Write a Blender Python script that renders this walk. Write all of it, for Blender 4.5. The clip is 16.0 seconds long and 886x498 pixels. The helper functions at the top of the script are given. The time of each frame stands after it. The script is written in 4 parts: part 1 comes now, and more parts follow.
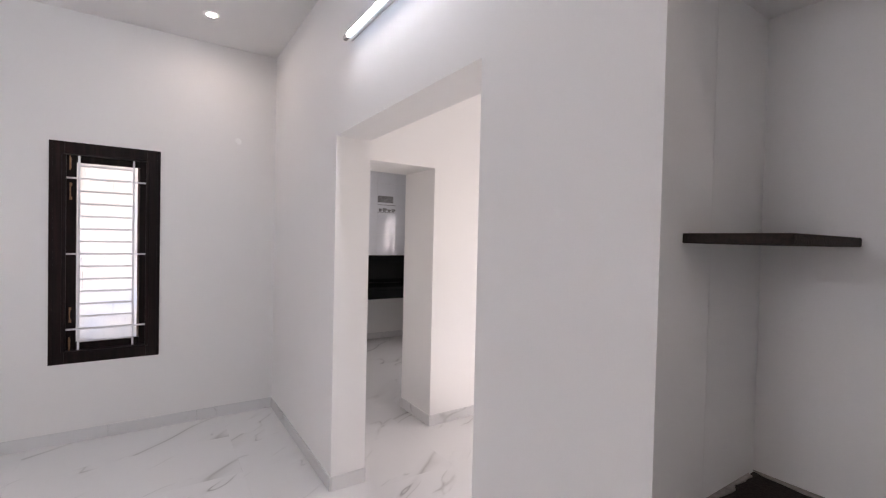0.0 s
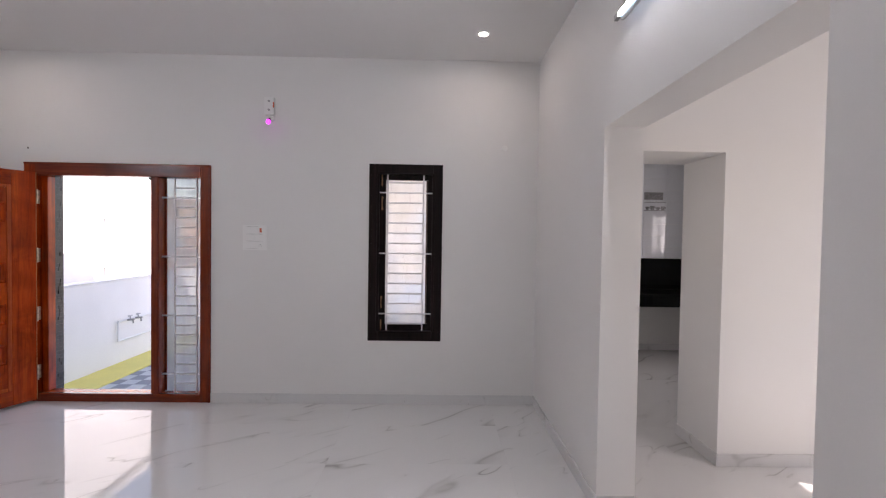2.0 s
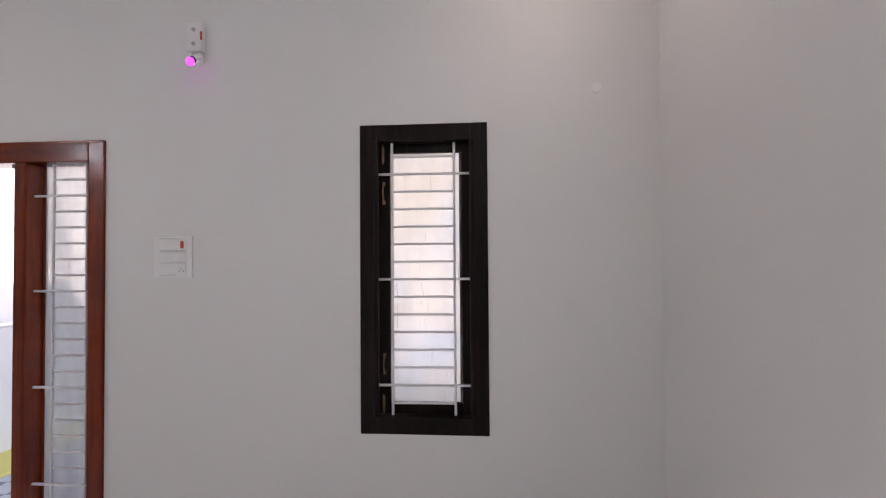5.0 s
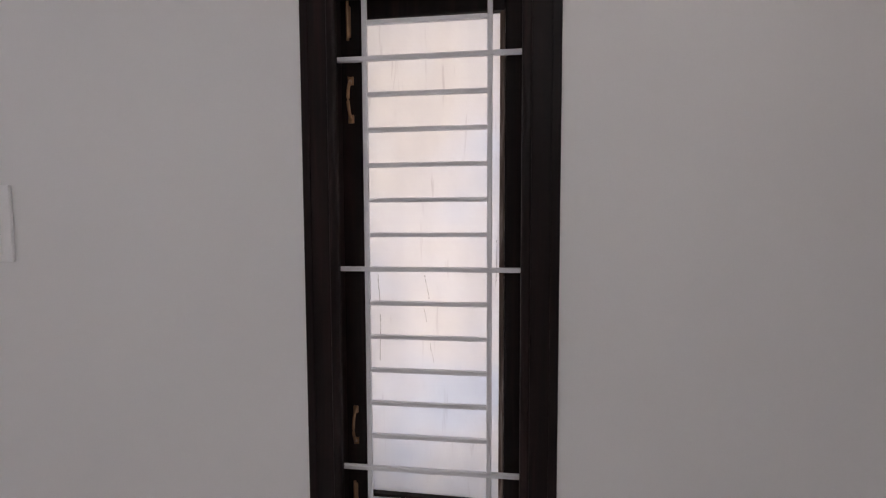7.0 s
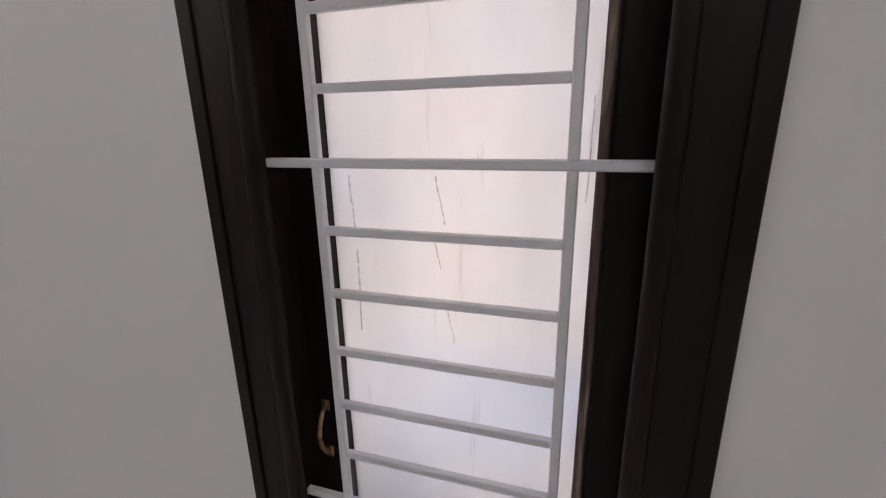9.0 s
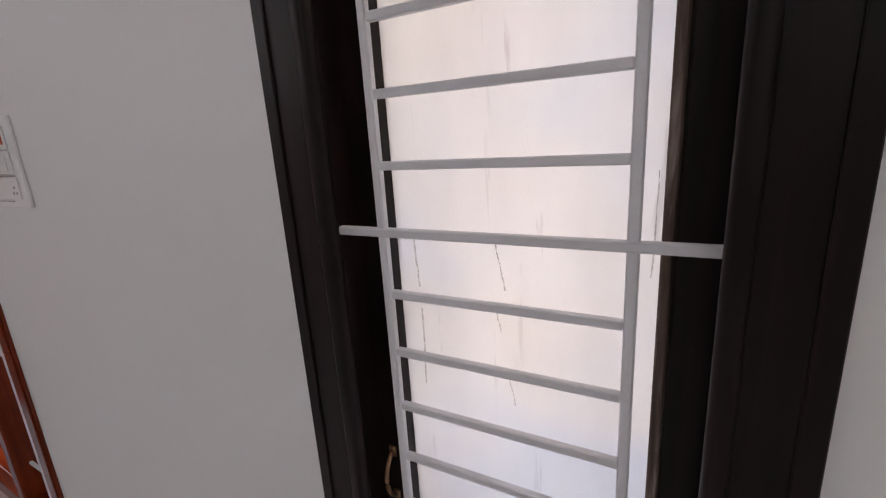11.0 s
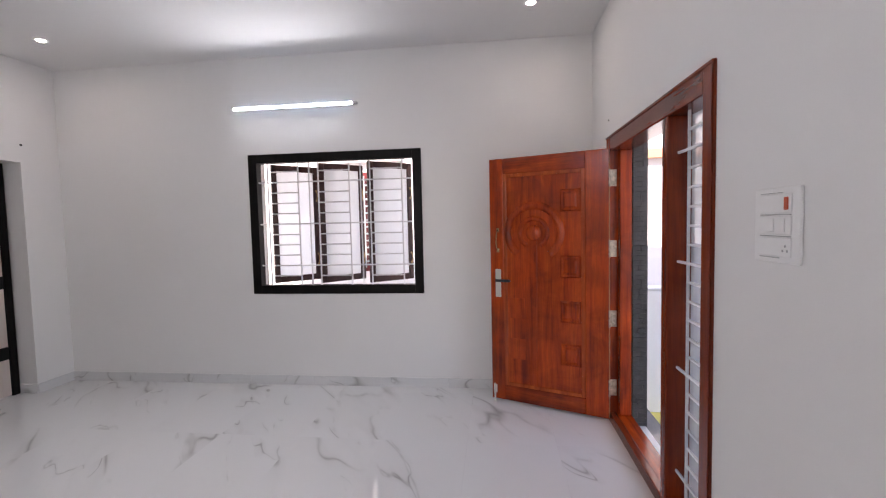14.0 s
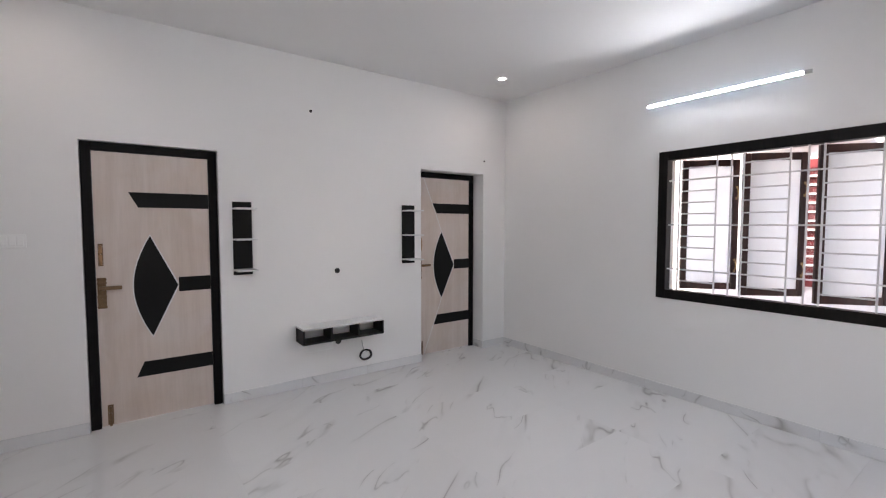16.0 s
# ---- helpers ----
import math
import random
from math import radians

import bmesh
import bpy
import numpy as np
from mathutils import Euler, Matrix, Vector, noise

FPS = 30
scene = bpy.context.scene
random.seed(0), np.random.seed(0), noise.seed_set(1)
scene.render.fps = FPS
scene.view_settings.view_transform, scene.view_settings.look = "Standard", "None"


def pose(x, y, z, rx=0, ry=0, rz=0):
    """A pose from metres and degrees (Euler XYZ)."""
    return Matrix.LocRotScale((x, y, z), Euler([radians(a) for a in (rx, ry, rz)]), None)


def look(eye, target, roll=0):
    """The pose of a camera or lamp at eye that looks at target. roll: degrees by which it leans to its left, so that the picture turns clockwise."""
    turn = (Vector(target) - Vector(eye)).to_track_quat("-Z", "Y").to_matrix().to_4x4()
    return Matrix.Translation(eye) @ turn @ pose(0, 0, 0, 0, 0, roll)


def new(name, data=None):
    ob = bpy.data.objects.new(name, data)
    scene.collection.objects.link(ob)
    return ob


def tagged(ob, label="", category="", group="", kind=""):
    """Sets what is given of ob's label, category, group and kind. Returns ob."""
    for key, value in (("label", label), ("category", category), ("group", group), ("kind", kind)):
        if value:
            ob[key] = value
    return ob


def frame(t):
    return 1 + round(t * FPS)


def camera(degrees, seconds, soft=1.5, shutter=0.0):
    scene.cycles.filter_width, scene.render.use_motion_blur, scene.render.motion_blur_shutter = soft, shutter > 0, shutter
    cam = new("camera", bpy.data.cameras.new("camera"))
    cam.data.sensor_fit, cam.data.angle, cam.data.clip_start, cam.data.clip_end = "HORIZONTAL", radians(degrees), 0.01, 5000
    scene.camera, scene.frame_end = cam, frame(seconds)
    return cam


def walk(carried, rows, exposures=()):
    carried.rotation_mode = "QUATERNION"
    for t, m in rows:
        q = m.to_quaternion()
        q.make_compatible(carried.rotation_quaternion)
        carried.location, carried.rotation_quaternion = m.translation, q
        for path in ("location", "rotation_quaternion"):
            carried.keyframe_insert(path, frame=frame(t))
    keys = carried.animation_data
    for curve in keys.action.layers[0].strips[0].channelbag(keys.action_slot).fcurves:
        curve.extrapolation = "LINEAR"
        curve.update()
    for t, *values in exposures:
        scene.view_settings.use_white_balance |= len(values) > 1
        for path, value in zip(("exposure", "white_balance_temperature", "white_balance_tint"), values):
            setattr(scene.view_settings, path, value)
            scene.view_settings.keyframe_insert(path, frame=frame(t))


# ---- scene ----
cam = camera(90.3, 16.0, soft=1.2)
PATH = [
    (0, (0.604, -4.055, 1.502), (1.706, -2.387, 1.465), 1.3),
    (0.5, (0.616, -4.043, 1.492), (1.292, -2.162, 1.459), 1.2),
    (1, (0.616, -4.02, 1.496), (0.973, -2.053, 1.462), 1.0),
    (1.5, (0.59, -4.011, 1.505), (0.749, -2.018, 1.458), 1.0),
    (2, (0.591, -3.924, 1.49), (0.629, -1.925, 1.442), 0.9),
    (2.5, (0.543, -3.69, 1.488), (0.535, -1.69, 1.455), 0.8),
    (3, (0.534, -3.433, 1.488), (0.5, -1.433, 1.468), 0.3),
    (3.5, (0.57, -3.152, 1.494), (0.503, -1.153, 1.497), 0.1),
    (4, (0.576, -2.839, 1.491), (0.487, -0.841, 1.5), 0.1),
    (4.5, (0.573, -2.513, 1.476), (0.474, -0.516, 1.5), -0.3),
    (4.7, (0.587, -2.394, 1.46), (0.472, -0.397, 1.498), -0.4),
    (7, (0.527, -1.094, 1.472), (0.244, 0.883, 1.35), -0.2),
    (7.5, (0.501, -0.833, 1.462), (0.163, 1.126, 1.243), -0.6),
    (8, (0.5, -0.656, 1.42), (0.053, 1.264, 1.088), -0.8),
    (8.5, (0.502, -0.491, 1.39), (-0.06, 1.353, 0.86), -1.2),
    (11, (0.536, -0.452, 1.472), (-0.436, 1.225, 0.979), -3.5),
    (11.5, (0.486, -0.513, 1.49), (-0.774, 1.015, 1.209), -3.6),
    (12, (0.456, -0.599, 1.494), (-1.093, 0.649, 1.293), -3.5),
    (12.5, (0.435, -0.666, 1.498), (-1.329, 0.259, 1.321), -3.0),
    (13, (0.426, -0.74, 1.502), (-1.485, -0.174, 1.346), -2.1),
    (13.5, (0.425, -0.791, 1.509), (-1.562, -0.609, 1.371), -1.6),
    (14, (0.425, -0.841, 1.501), (-1.557, -1.075, 1.384), -1.3),
    (14.5, (0.424, -0.882, 1.491), (-1.471, -1.512, 1.386), -0.8),
    (15, (0.412, -0.91, 1.488), (-1.312, -1.917, 1.38), -0.3),
    (15.5, (0.412, -0.98, 1.484), (-1.078, -2.31, 1.384), -0.3),
    (15.8, (0.413, -1.017, 1.515), (-0.895, -2.525, 1.405), -0.3),
    (16, (0.431, -1.036, 1.528), (-0.746, -2.649, 1.418), 0.0),
]
EXPOSURES = [
    (0.0, 2.12, 7150, 24), (1.0, 1.77, 7150, 24), (2.5, 1.63, 7150, 24), (3.5, 1.68, 7200, 24), (4.7, 1.67, 7300, 24), (7.0, 1.37, 7350, 24),
    (8.7, 1.32, 7350, 24), (11.0, 1.36, 7350, 24), (11.5, 1.52, 7300, 24), (12.0, 1.64, 7250, 24), (12.5, 1.92, 7150, 24), (14.5, 1.82, 7150, 23), (16.0, 1.92, 7050, 20)]
walk(cam, [(t, look(eye, target, roll)) for t, eye, target, roll in PATH], EXPOSURES)

# ---- world, sun, exposure ----
world = bpy.data.worlds.new("world")
scene.world = world
world.use_nodes = True
wn = world.node_tree.nodes
sky = wn.new("ShaderNodeTexSky")
sky.sky_type = "NISHITA"
sky.sun_disc = False
sky.sun_elevation = radians(38.7)
sky.sun_rotation = radians(120)
wn["Background"].inputs["Strength"].default_value = 0.15
world.node_tree.links.new(sky.outputs["Color"], wn["Background"].inputs["Color"])

sun_data = bpy.data.lights.new("sun", "SUN")
sun_data.energy = 4.2
sun_data.angle = radians(0.5)
sun_data.color = (1.0, 0.965, 0.915)
sun = new("sun", sun_data)
# light comes from the south-east, 38.7 degrees up
sun.matrix_world = look((6.93, -4.0, 6.41), (0, 0, 0))


# daylight through the dining and kitchen windows, both on the east side
for nm, x, y, z, w, h, watts in (("dining_daylight", 5.06, -3.0, 1.68, 1.06, 1.20, 7.5), ("kitchen_daylight", 4.47, 0.60, 1.61, 0.70, 0.66, 5.5)):
    ld = bpy.data.lights.new(nm, "AREA")
    ld.shape, ld.size, ld.size_y, ld.energy, ld.color = "RECTANGLE", w, h, watts, (0.94, 0.97, 1.0)
    lo = new(nm, ld)
    lo.matrix_world = look((x, y, z), (0, y, z))

# skylight that falls on the obscure glass of the narrow north window
ld = bpy.data.lights.new("north_window_daylight", "AREA")
ld.shape, ld.size, ld.size_y, ld.energy, ld.color = "RECTANGLE", 0.42, 1.28, 0.79, (1.0, 0.975, 0.965)
lo = new("north_window_daylight", ld)
lo.matrix_world = look((0.33, 0.215, 1.46), (0.33, 0, 1.46))

TUBE_GLOW = 66.0
SPOT_GLOW = 66.0


# ---- materials ----
def mat_base(name):
    m = bpy.data.materials.new(name)
    m.use_nodes = True
    nt = m.node_tree
    return m, nt, nt.nodes["Principled BSDF"]


def texco(nt, scale=(1, 1, 1), rot=(0, 0, 0), kind="Object", per_object=0.0):
    tc = nt.nodes.new("ShaderNodeTexCoord")
    mp = nt.nodes.new("ShaderNodeMapping")
    mp.inputs["Scale"].default_value = scale
    mp.inputs["Rotation"].default_value = [radians(a) for a in rot]
    out = tc.outputs[kind]
    if per_object:
        info = nt.nodes.new("ShaderNodeObjectInfo")
        mul = nt.nodes.new("ShaderNodeMath")
        mul.operation = "MULTIPLY"
        mul.inputs[1].default_value = per_object
        nt.links.new(info.outputs["Random"], mul.inputs[0])
        add = nt.nodes.new("ShaderNodeVectorMath")
        add.operation = "ADD"
        nt.links.new(out, add.inputs[0])
        nt.links.new(mul.outputs[0], add.inputs[1])
        out = add.outputs[0]
    nt.links.new(out, mp.inputs["Vector"])
    return mp.outputs["Vector"]


def noise_node(nt, vec, scale, detail=4.0, rough=0.55, distort=0.0):
    n = nt.nodes.new("ShaderNodeTexNoise")
    n.inputs["Scale"].default_value = scale
    n.inputs["Detail"].default_value = detail
    n.inputs["Roughness"].default_value = rough
    n.inputs["Distortion"].default_value = distort
    nt.links.new(vec, n.inputs["Vector"])
    return n.outputs["Fac"]


def ramp(nt, fac, stops):
    r = nt.nodes.new("ShaderNodeValToRGB")
    els = r.color_ramp.elements
    els[0].position, els[0].color = stops[0][0], (*stops[0][1], 1)
    els[1].position, els[1].color = stops[-1][0], (*stops[-1][1], 1)
    for p, c in stops[1:-1]:
        e = els.new(p)
        e.color = (*c, 1)
    nt.links.new(fac, r.inputs["Fac"])
    return r.outputs["Color"]


def mixc(nt, fac, a, b, mode="MIX"):
    m = nt.nodes.new("ShaderNodeMix")
    m.data_type = "RGBA"
    m.blend_type = mode
    for sock, v in ((m.inputs[0], fac), (m.inputs[6], a), (m.inputs[7], b)):
        if isinstance(v, (int, float)):
            sock.default_value = v
        elif isinstance(v, tuple):
            sock.default_value = (*v, 1)
        else:
            nt.links.new(v, sock)
    return m.outputs[2]


def bump(nt, bsdf, height, strength, dist=0.002):
    b = nt.nodes.new("ShaderNodeBump")
    b.inputs["Strength"].default_value = strength
    b.inputs["Distance"].default_value = dist
    nt.links.new(height, b.inputs["Height"])
    nt.links.new(b.outputs["Normal"], bsdf.inputs["Normal"])


def surface(name, base, rough=0.5, metal=0.0, vary=0.06, big=1.2, fine=60.0, relief=0.1, relief_d=0.001, spec=0.5, coat=0.0, kind="Object"):
    """A plain surface with stains at a large scale, grain at a small one and fine relief."""
    m, nt, b = mat_base(name)
    v = texco(nt, kind=kind)
    n1 = noise_node(nt, v, big, 3)
    n2 = noise_node(nt, v, fine, 3)
    lo = tuple(c * (1 - vary) for c in base)
    hi = tuple(min(1, c * (1 + vary)) for c in base)
    c1 = ramp(nt, n1, [(0.3, lo), (0.7, hi)])
    c2 = ramp(nt, n2, [(0.3, (1 - vary,) * 3), (0.7, (1.0,) * 3)])
    nt.links.new(mixc(nt, 1.0, c1, c2, "MULTIPLY"), b.inputs["Base Color"])
    b.inputs["Metallic"].default_value = metal
    b.inputs["Specular IOR Level"].default_value = spec
    b.inputs["Coat Weight"].default_value = coat
    r = nt.nodes.new("ShaderNodeMapRange")
    r.inputs["To Min"].default_value = max(0.02, rough - 0.06)
    r.inputs["To Max"].default_value = min(1, rough + 0.06)
    nt.links.new(n1, r.inputs["Value"])
    nt.links.new(r.outputs[0], b.inputs["Roughness"])
    if relief:
        bump(nt, b, n2, relief, relief_d)
    return m


def wood(name, dark, mid, light, rough=0.35, along="Z", coat=0.0, grain=14.0, spec=0.4, pores=0.8, mottle=0.62, blotch=2.3):
    """Grain stretched along one axis, with broad bands and fine pores."""
    m, nt, b = mat_base(name)
    s = {"X": (0.06, 1, 1), "Y": (1, 0.06, 1), "Z": (1, 1, 0.06)}[along]
    v = texco(nt, s, per_object=7.0)
    n1 = noise_node(nt, v, grain, 5, 0.6, 1.2)
    n2 = noise_node(nt, v, grain * 9, 3, 0.6)
    v2 = texco(nt, (1, 1, 1), per_object=3.0)
    n3 = noise_node(nt, v2, blotch, 4, 0.6, 0.8)
    c = ramp(nt, n1, [(0.28, dark), (0.5, mid), (0.74, light)])
    c = mixc(nt, 1.0, c, ramp(nt, n2, [(0.3, (pores,) * 3), (0.6, (1, 1, 1))]), "MULTIPLY")
    c = mixc(nt, 1.0, c, ramp(nt, n3, [(0.3, (mottle, mottle * 0.95, mottle * 0.9)), (0.62, (1, 1, 1))]), "MULTIPLY")
    nt.links.new(c, b.inputs["Base Color"])
    b.inputs["Roughness"].default_value = rough
    b.inputs["Specular IOR Level"].default_value = spec
    b.inputs["Coat Weight"].default_value = coat
    b.inputs["Coat Roughness"].default_value = 0.12
    bump(nt, b, n2, 0.12, 0.001)
    return m


def marble(name, base=(0.77, 0.77, 0.77), rough=0.045):
    """Polished white vitrified tile with thin grey diagonal veins and soft clouds."""
    m, nt, b = mat_base(name)
    v0 = texco(nt, (1, 1, 1), (0, 0, -36), per_object=41.0)
    mp = nt.nodes.new("ShaderNodeMapping")
    mp.inputs["Scale"].default_value = (0.30, 1.0, 1.0)
    nt.links.new(v0, mp.inputs["Vector"])
    v = mp.outputs["Vector"]
    vein = None
    for scale, width, lo, hi in ((1.3, 0.0062, 0.46, 0.62), (2.6, 0.0045, 0.51, 0.66)):
        n = noise_node(nt, v, scale, 3, 0.5, 0.15)
        sub = nt.nodes.new("ShaderNodeMath")
        sub.operation = "SUBTRACT"
        nt.links.new(n, sub.inputs[0])
        sub.inputs[1].default_value = 0.5
        ab = nt.nodes.new("ShaderNodeMath")
        ab.operation = "ABSOLUTE"
        nt.links.new(sub.outputs[0], ab.inputs[0])
        line = ramp(nt, ab.outputs[0], [(0.0, (0.88,) * 3), (width * 0.5, (0.6,) * 3), (width * 1.6, (0.15,) * 3), (width * 8, (0, 0, 0))])
        mask = ramp(nt, noise_node(nt, v, scale * 2.2, 3), [(lo, (0, 0, 0)), (hi, (1, 1, 1))])
        line = mixc(nt, 1.0, line, mask, "MULTIPLY")
        vein = line if vein is None else mixc(nt, 1.0, vein, line, "LIGHTEN")
    clouds = ramp(nt, noise_node(nt, v, 0.9, 4), [(0.3, tuple(c * 0.965 for c in base)), (0.65, base)])
    nt.links.new(mixc(nt, vein, clouds, (0.35, 0.345, 0.335)), b.inputs["Base Color"])
    b.inputs["Roughness"].default_value = rough
    b.inputs["Specular IOR Level"].default_value = 0.6
    return m


def glow(name, color, strength):
    m, nt, b = mat_base(name)
    b.inputs["Base Color"].default_value = (*color, 1)
    b.inputs["Emission Color"].default_value = (*color, 1)
    b.inputs["Emission Strength"].default_value = strength
    return m


def frosted(name, tints, dust_veil=0.80, clean=0.84, ribs=0.93):
    """Patterned obscure glass with dusty rain streaks: lets light through, hides what is behind."""
    m, nt, b = mat_base(name)
    v = texco(nt)
    streak = noise_node(nt, texco(nt, (1, 1, 0.09)), 46, 4, 0.6, 0.6)
    big = noise_node(nt, v, 2.6, 2)
    tint = ramp(nt, big, tints)
    dirt = ramp(nt, streak, [(0.29, (dust_veil, dust_veil * 0.98, dust_veil * 0.98)), (0.37, (1, 1, 1))])
    film = ramp(nt, noise_node(nt, texco(nt, (1, 1, 0.3)), 6, 4, 0.6), [(0.3, (clean, clean, clean + 0.01)), (0.62, (1, 1, 1))])
    dirt = mixc(nt, 1.0, dirt, film, "MULTIPLY")
    col = mixc(nt, 1.0, tint, dirt, "MULTIPLY")
    tr = nt.nodes.new("ShaderNodeBsdfTranslucent")
    gl = nt.nodes.new("ShaderNodeBsdfGlossy")
    gl.inputs["Roughness"].default_value = 0.22
    rib = nt.nodes.new("ShaderNodeTexWave")
    rib.inputs["Scale"].default_value = 210
    rib.bands_direction = "DIAGONAL"
    nt.links.new(v, rib.inputs["Vector"])
    col = mixc(nt, 1.0, col, ramp(nt, rib.outputs["Fac"], [(0.2, (ribs,) * 3), (0.8, (1, 1, 1))]), "MULTIPLY")
    nt.links.new(col, tr.inputs["Color"])
    bp = nt.nodes.new("ShaderNodeBump")
    bp.inputs["Strength"].default_value = 0.3
    bp.inputs["Distance"].default_value = 0.001
    nt.links.new(rib.outputs["Fac"], bp.inputs["Height"])
    nt.links.new(bp.outputs["Normal"], gl.inputs["Normal"])
    mix = nt.nodes.new("ShaderNodeMixShader")
    fr = nt.nodes.new("ShaderNodeFresnel")
    fr.inputs["IOR"].default_value = 1.45
    nt.links.new(fr.outputs[0], mix.inputs[0])
    nt.links.new(tr.outputs[0], mix.inputs[1])
    nt.links.new(gl.outputs[0], mix.inputs[2])
    nt.links.new(mix.outputs[0], nt.nodes["Material Output"].inputs["Surface"])
    return m


def film_of_dirt(name):
    """A thin grey film that lets most of the light through."""
    m, nt, b = mat_base(name)
    tr = nt.nodes.new("ShaderNodeBsdfTransparent")
    tint = ramp(nt, noise_node(nt, texco(nt), 160, 3), [(0.35, (0.76, 0.74, 0.72)), (0.65, (0.94, 0.93, 0.92))])
    nt.links.new(tint, tr.inputs["Color"])
    nt.links.new(tr.outputs[0], nt.nodes["Material Output"].inputs["Surface"])
    return m


def clear_glass(name, tint=(0.96, 0.98, 0.97)):
    m, nt, b = mat_base(name)
    v = texco(nt)
    b.inputs["Base Color"].default_value = (*tint, 1)
    b.inputs["Transmission Weight"].default_value = 1.0
    b.inputs["IOR"].default_value = 1.45
    r = ramp(nt, noise_node(nt, v, 5, 3), [(0.4, (0.0,) * 3), (0.8, (0.015,) * 3)])
    nt.links.new(r, b.inputs["Roughness"])
    return m


def veiled_glass(name, tint, film=0.35):
    """Tinted pane under a pale film that imitates the lit room's reflection."""
    m = clear_glass(name, tint)
    nt = m.node_tree
    b = nt.nodes["Principled BSDF"]
    # translucent and grey layers make the whitish reflection veil
    dust_veil = nt.nodes.new("ShaderNodeBsdfTranslucent")
    dust_veil.inputs["Color"].default_value = (0.62, 0.64, 0.66, 1)
    grey = nt.nodes.new("ShaderNodeBsdfDiffuse")
    grey.inputs["Color"].default_value = (0.62, 0.62, 0.62, 1)
    both = nt.nodes.new("ShaderNodeMixShader")
    both.inputs[0].default_value = 0.5
    nt.links.new(dust_veil.outputs[0], both.inputs[1])
    nt.links.new(grey.outputs[0], both.inputs[2])
    mix = nt.nodes.new("ShaderNodeMixShader")
    amount = ramp(nt, noise_node(nt, texco(nt, (1, 1, 0.25)), 7, 4, 0.6), [(0.3, (film * 0.75,) * 3), (0.7, (film * 1.25,) * 3)])
    nt.links.new(amount, mix.inputs[0])
    nt.links.new(b.outputs[0], mix.inputs[1])
    nt.links.new(both.outputs[0], mix.inputs[2])
    nt.links.new(mix.outputs[0], nt.nodes["Material Output"].inputs["Surface"])
    return m


PAINT = surface("wall_paint", (0.835, 0.83, 0.82), 0.55, vary=0.015, big=0.7, fine=180, relief=0.06, relief_d=0.0006)
CEIL = surface("ceiling_paint", (0.84, 0.835, 0.825), 0.8, vary=0.015, big=0.6, fine=140, relief=0.05)
MARBLE = marble("marble_tile")
SKIRT = marble("marble_skirting", (0.75, 0.75, 0.752), 0.10)
JOINT = surface("tile_joint", (0.78, 0.78, 0.775), 0.5)
# the brighter teak also imitates outside light on the door frame's jamb and sill
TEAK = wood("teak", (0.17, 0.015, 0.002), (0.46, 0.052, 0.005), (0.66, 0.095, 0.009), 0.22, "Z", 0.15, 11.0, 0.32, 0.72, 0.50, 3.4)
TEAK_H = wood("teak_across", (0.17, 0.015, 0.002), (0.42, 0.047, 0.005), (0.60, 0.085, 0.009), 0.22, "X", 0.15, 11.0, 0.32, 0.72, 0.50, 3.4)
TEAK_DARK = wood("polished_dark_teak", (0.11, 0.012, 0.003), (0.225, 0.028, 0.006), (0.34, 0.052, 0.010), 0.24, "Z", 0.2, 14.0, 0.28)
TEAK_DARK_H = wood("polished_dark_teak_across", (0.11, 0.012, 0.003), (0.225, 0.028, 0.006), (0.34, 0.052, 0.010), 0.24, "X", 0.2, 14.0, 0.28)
BLACKWOOD = wood("blackened_wood", (0.004, 0.002, 0.002), (0.012, 0.0058, 0.0056), (0.030, 0.014, 0.0135), 0.40, "Z", 0.0, 20, 0.2)
BLACKFRAME = wood("black_polished_wood", (0.0025, 0.0022, 0.0022), (0.005, 0.004, 0.004), (0.011, 0.008, 0.0075), 0.45, "Z", 0.0, 20, 0.15)
SASHWOOD = wood("dark_sash_wood", (0.035, 0.013, 0.012), (0.06, 0.023, 0.02), (0.09, 0.036, 0.03), 0.38, "Z", 0.1)
LAMINATE = wood("pale_laminate", (0.60, 0.51, 0.46), (0.65, 0.565, 0.515), (0.69, 0.61, 0.565), 0.42, "Z", 0.0, 9, 0.35, 0.95, 0.96)
BLACKLAM = surface("black_laminate", (0.006, 0.006, 0.006), 0.45, vary=0.15, relief=0.03, spec=0.2)
WHITELAM = surface("white_laminate", (0.72, 0.72, 0.72), 0.3, vary=0.02)
WHITEMETAL = surface("white_enamel", (0.74, 0.74, 0.76), 0.38, vary=0.03, relief=0.05)
PLASTIC = surface("white_plastic", (0.90, 0.90, 0.89), 0.32, vary=0.02, relief=0.0)
GREYPLASTIC = surface("grey_plastic", (0.45, 0.45, 0.45), 0.4, vary=0.05)
REDPLASTIC = surface("red_plastic", (0.70, 0.11, 0.04), 0.3)
BLACKRUB = surface("black_rubber", (0.012, 0.012, 0.012), 0.5)
BRASS = surface("aged_brass", (0.42, 0.28, 0.13), 0.28, 1.0, vary=0.15, fine=40)
ANTIQUE = surface("antique_brass", (0.26, 0.17, 0.10), 0.34, 1.0, vary=0.25, fine=40)
STEEL = surface("brushed_steel", (0.72, 0.68, 0.60), 0.3, 1.0, vary=0.1, fine=90)
MORTAR = surface("grey_mortar", (0.34, 0.31, 0.29), 0.9, vary=0.3, fine=60, relief=0.6, relief_d=0.003)
COPPER = surface("worn_copper_brass", (0.50, 0.30, 0.17), 0.32, 1.0, vary=0.2, fine=40)
CHROME = surface("grey_chrome", (0.42, 0.42, 0.43), 0.3, 1.0, vary=0.1)
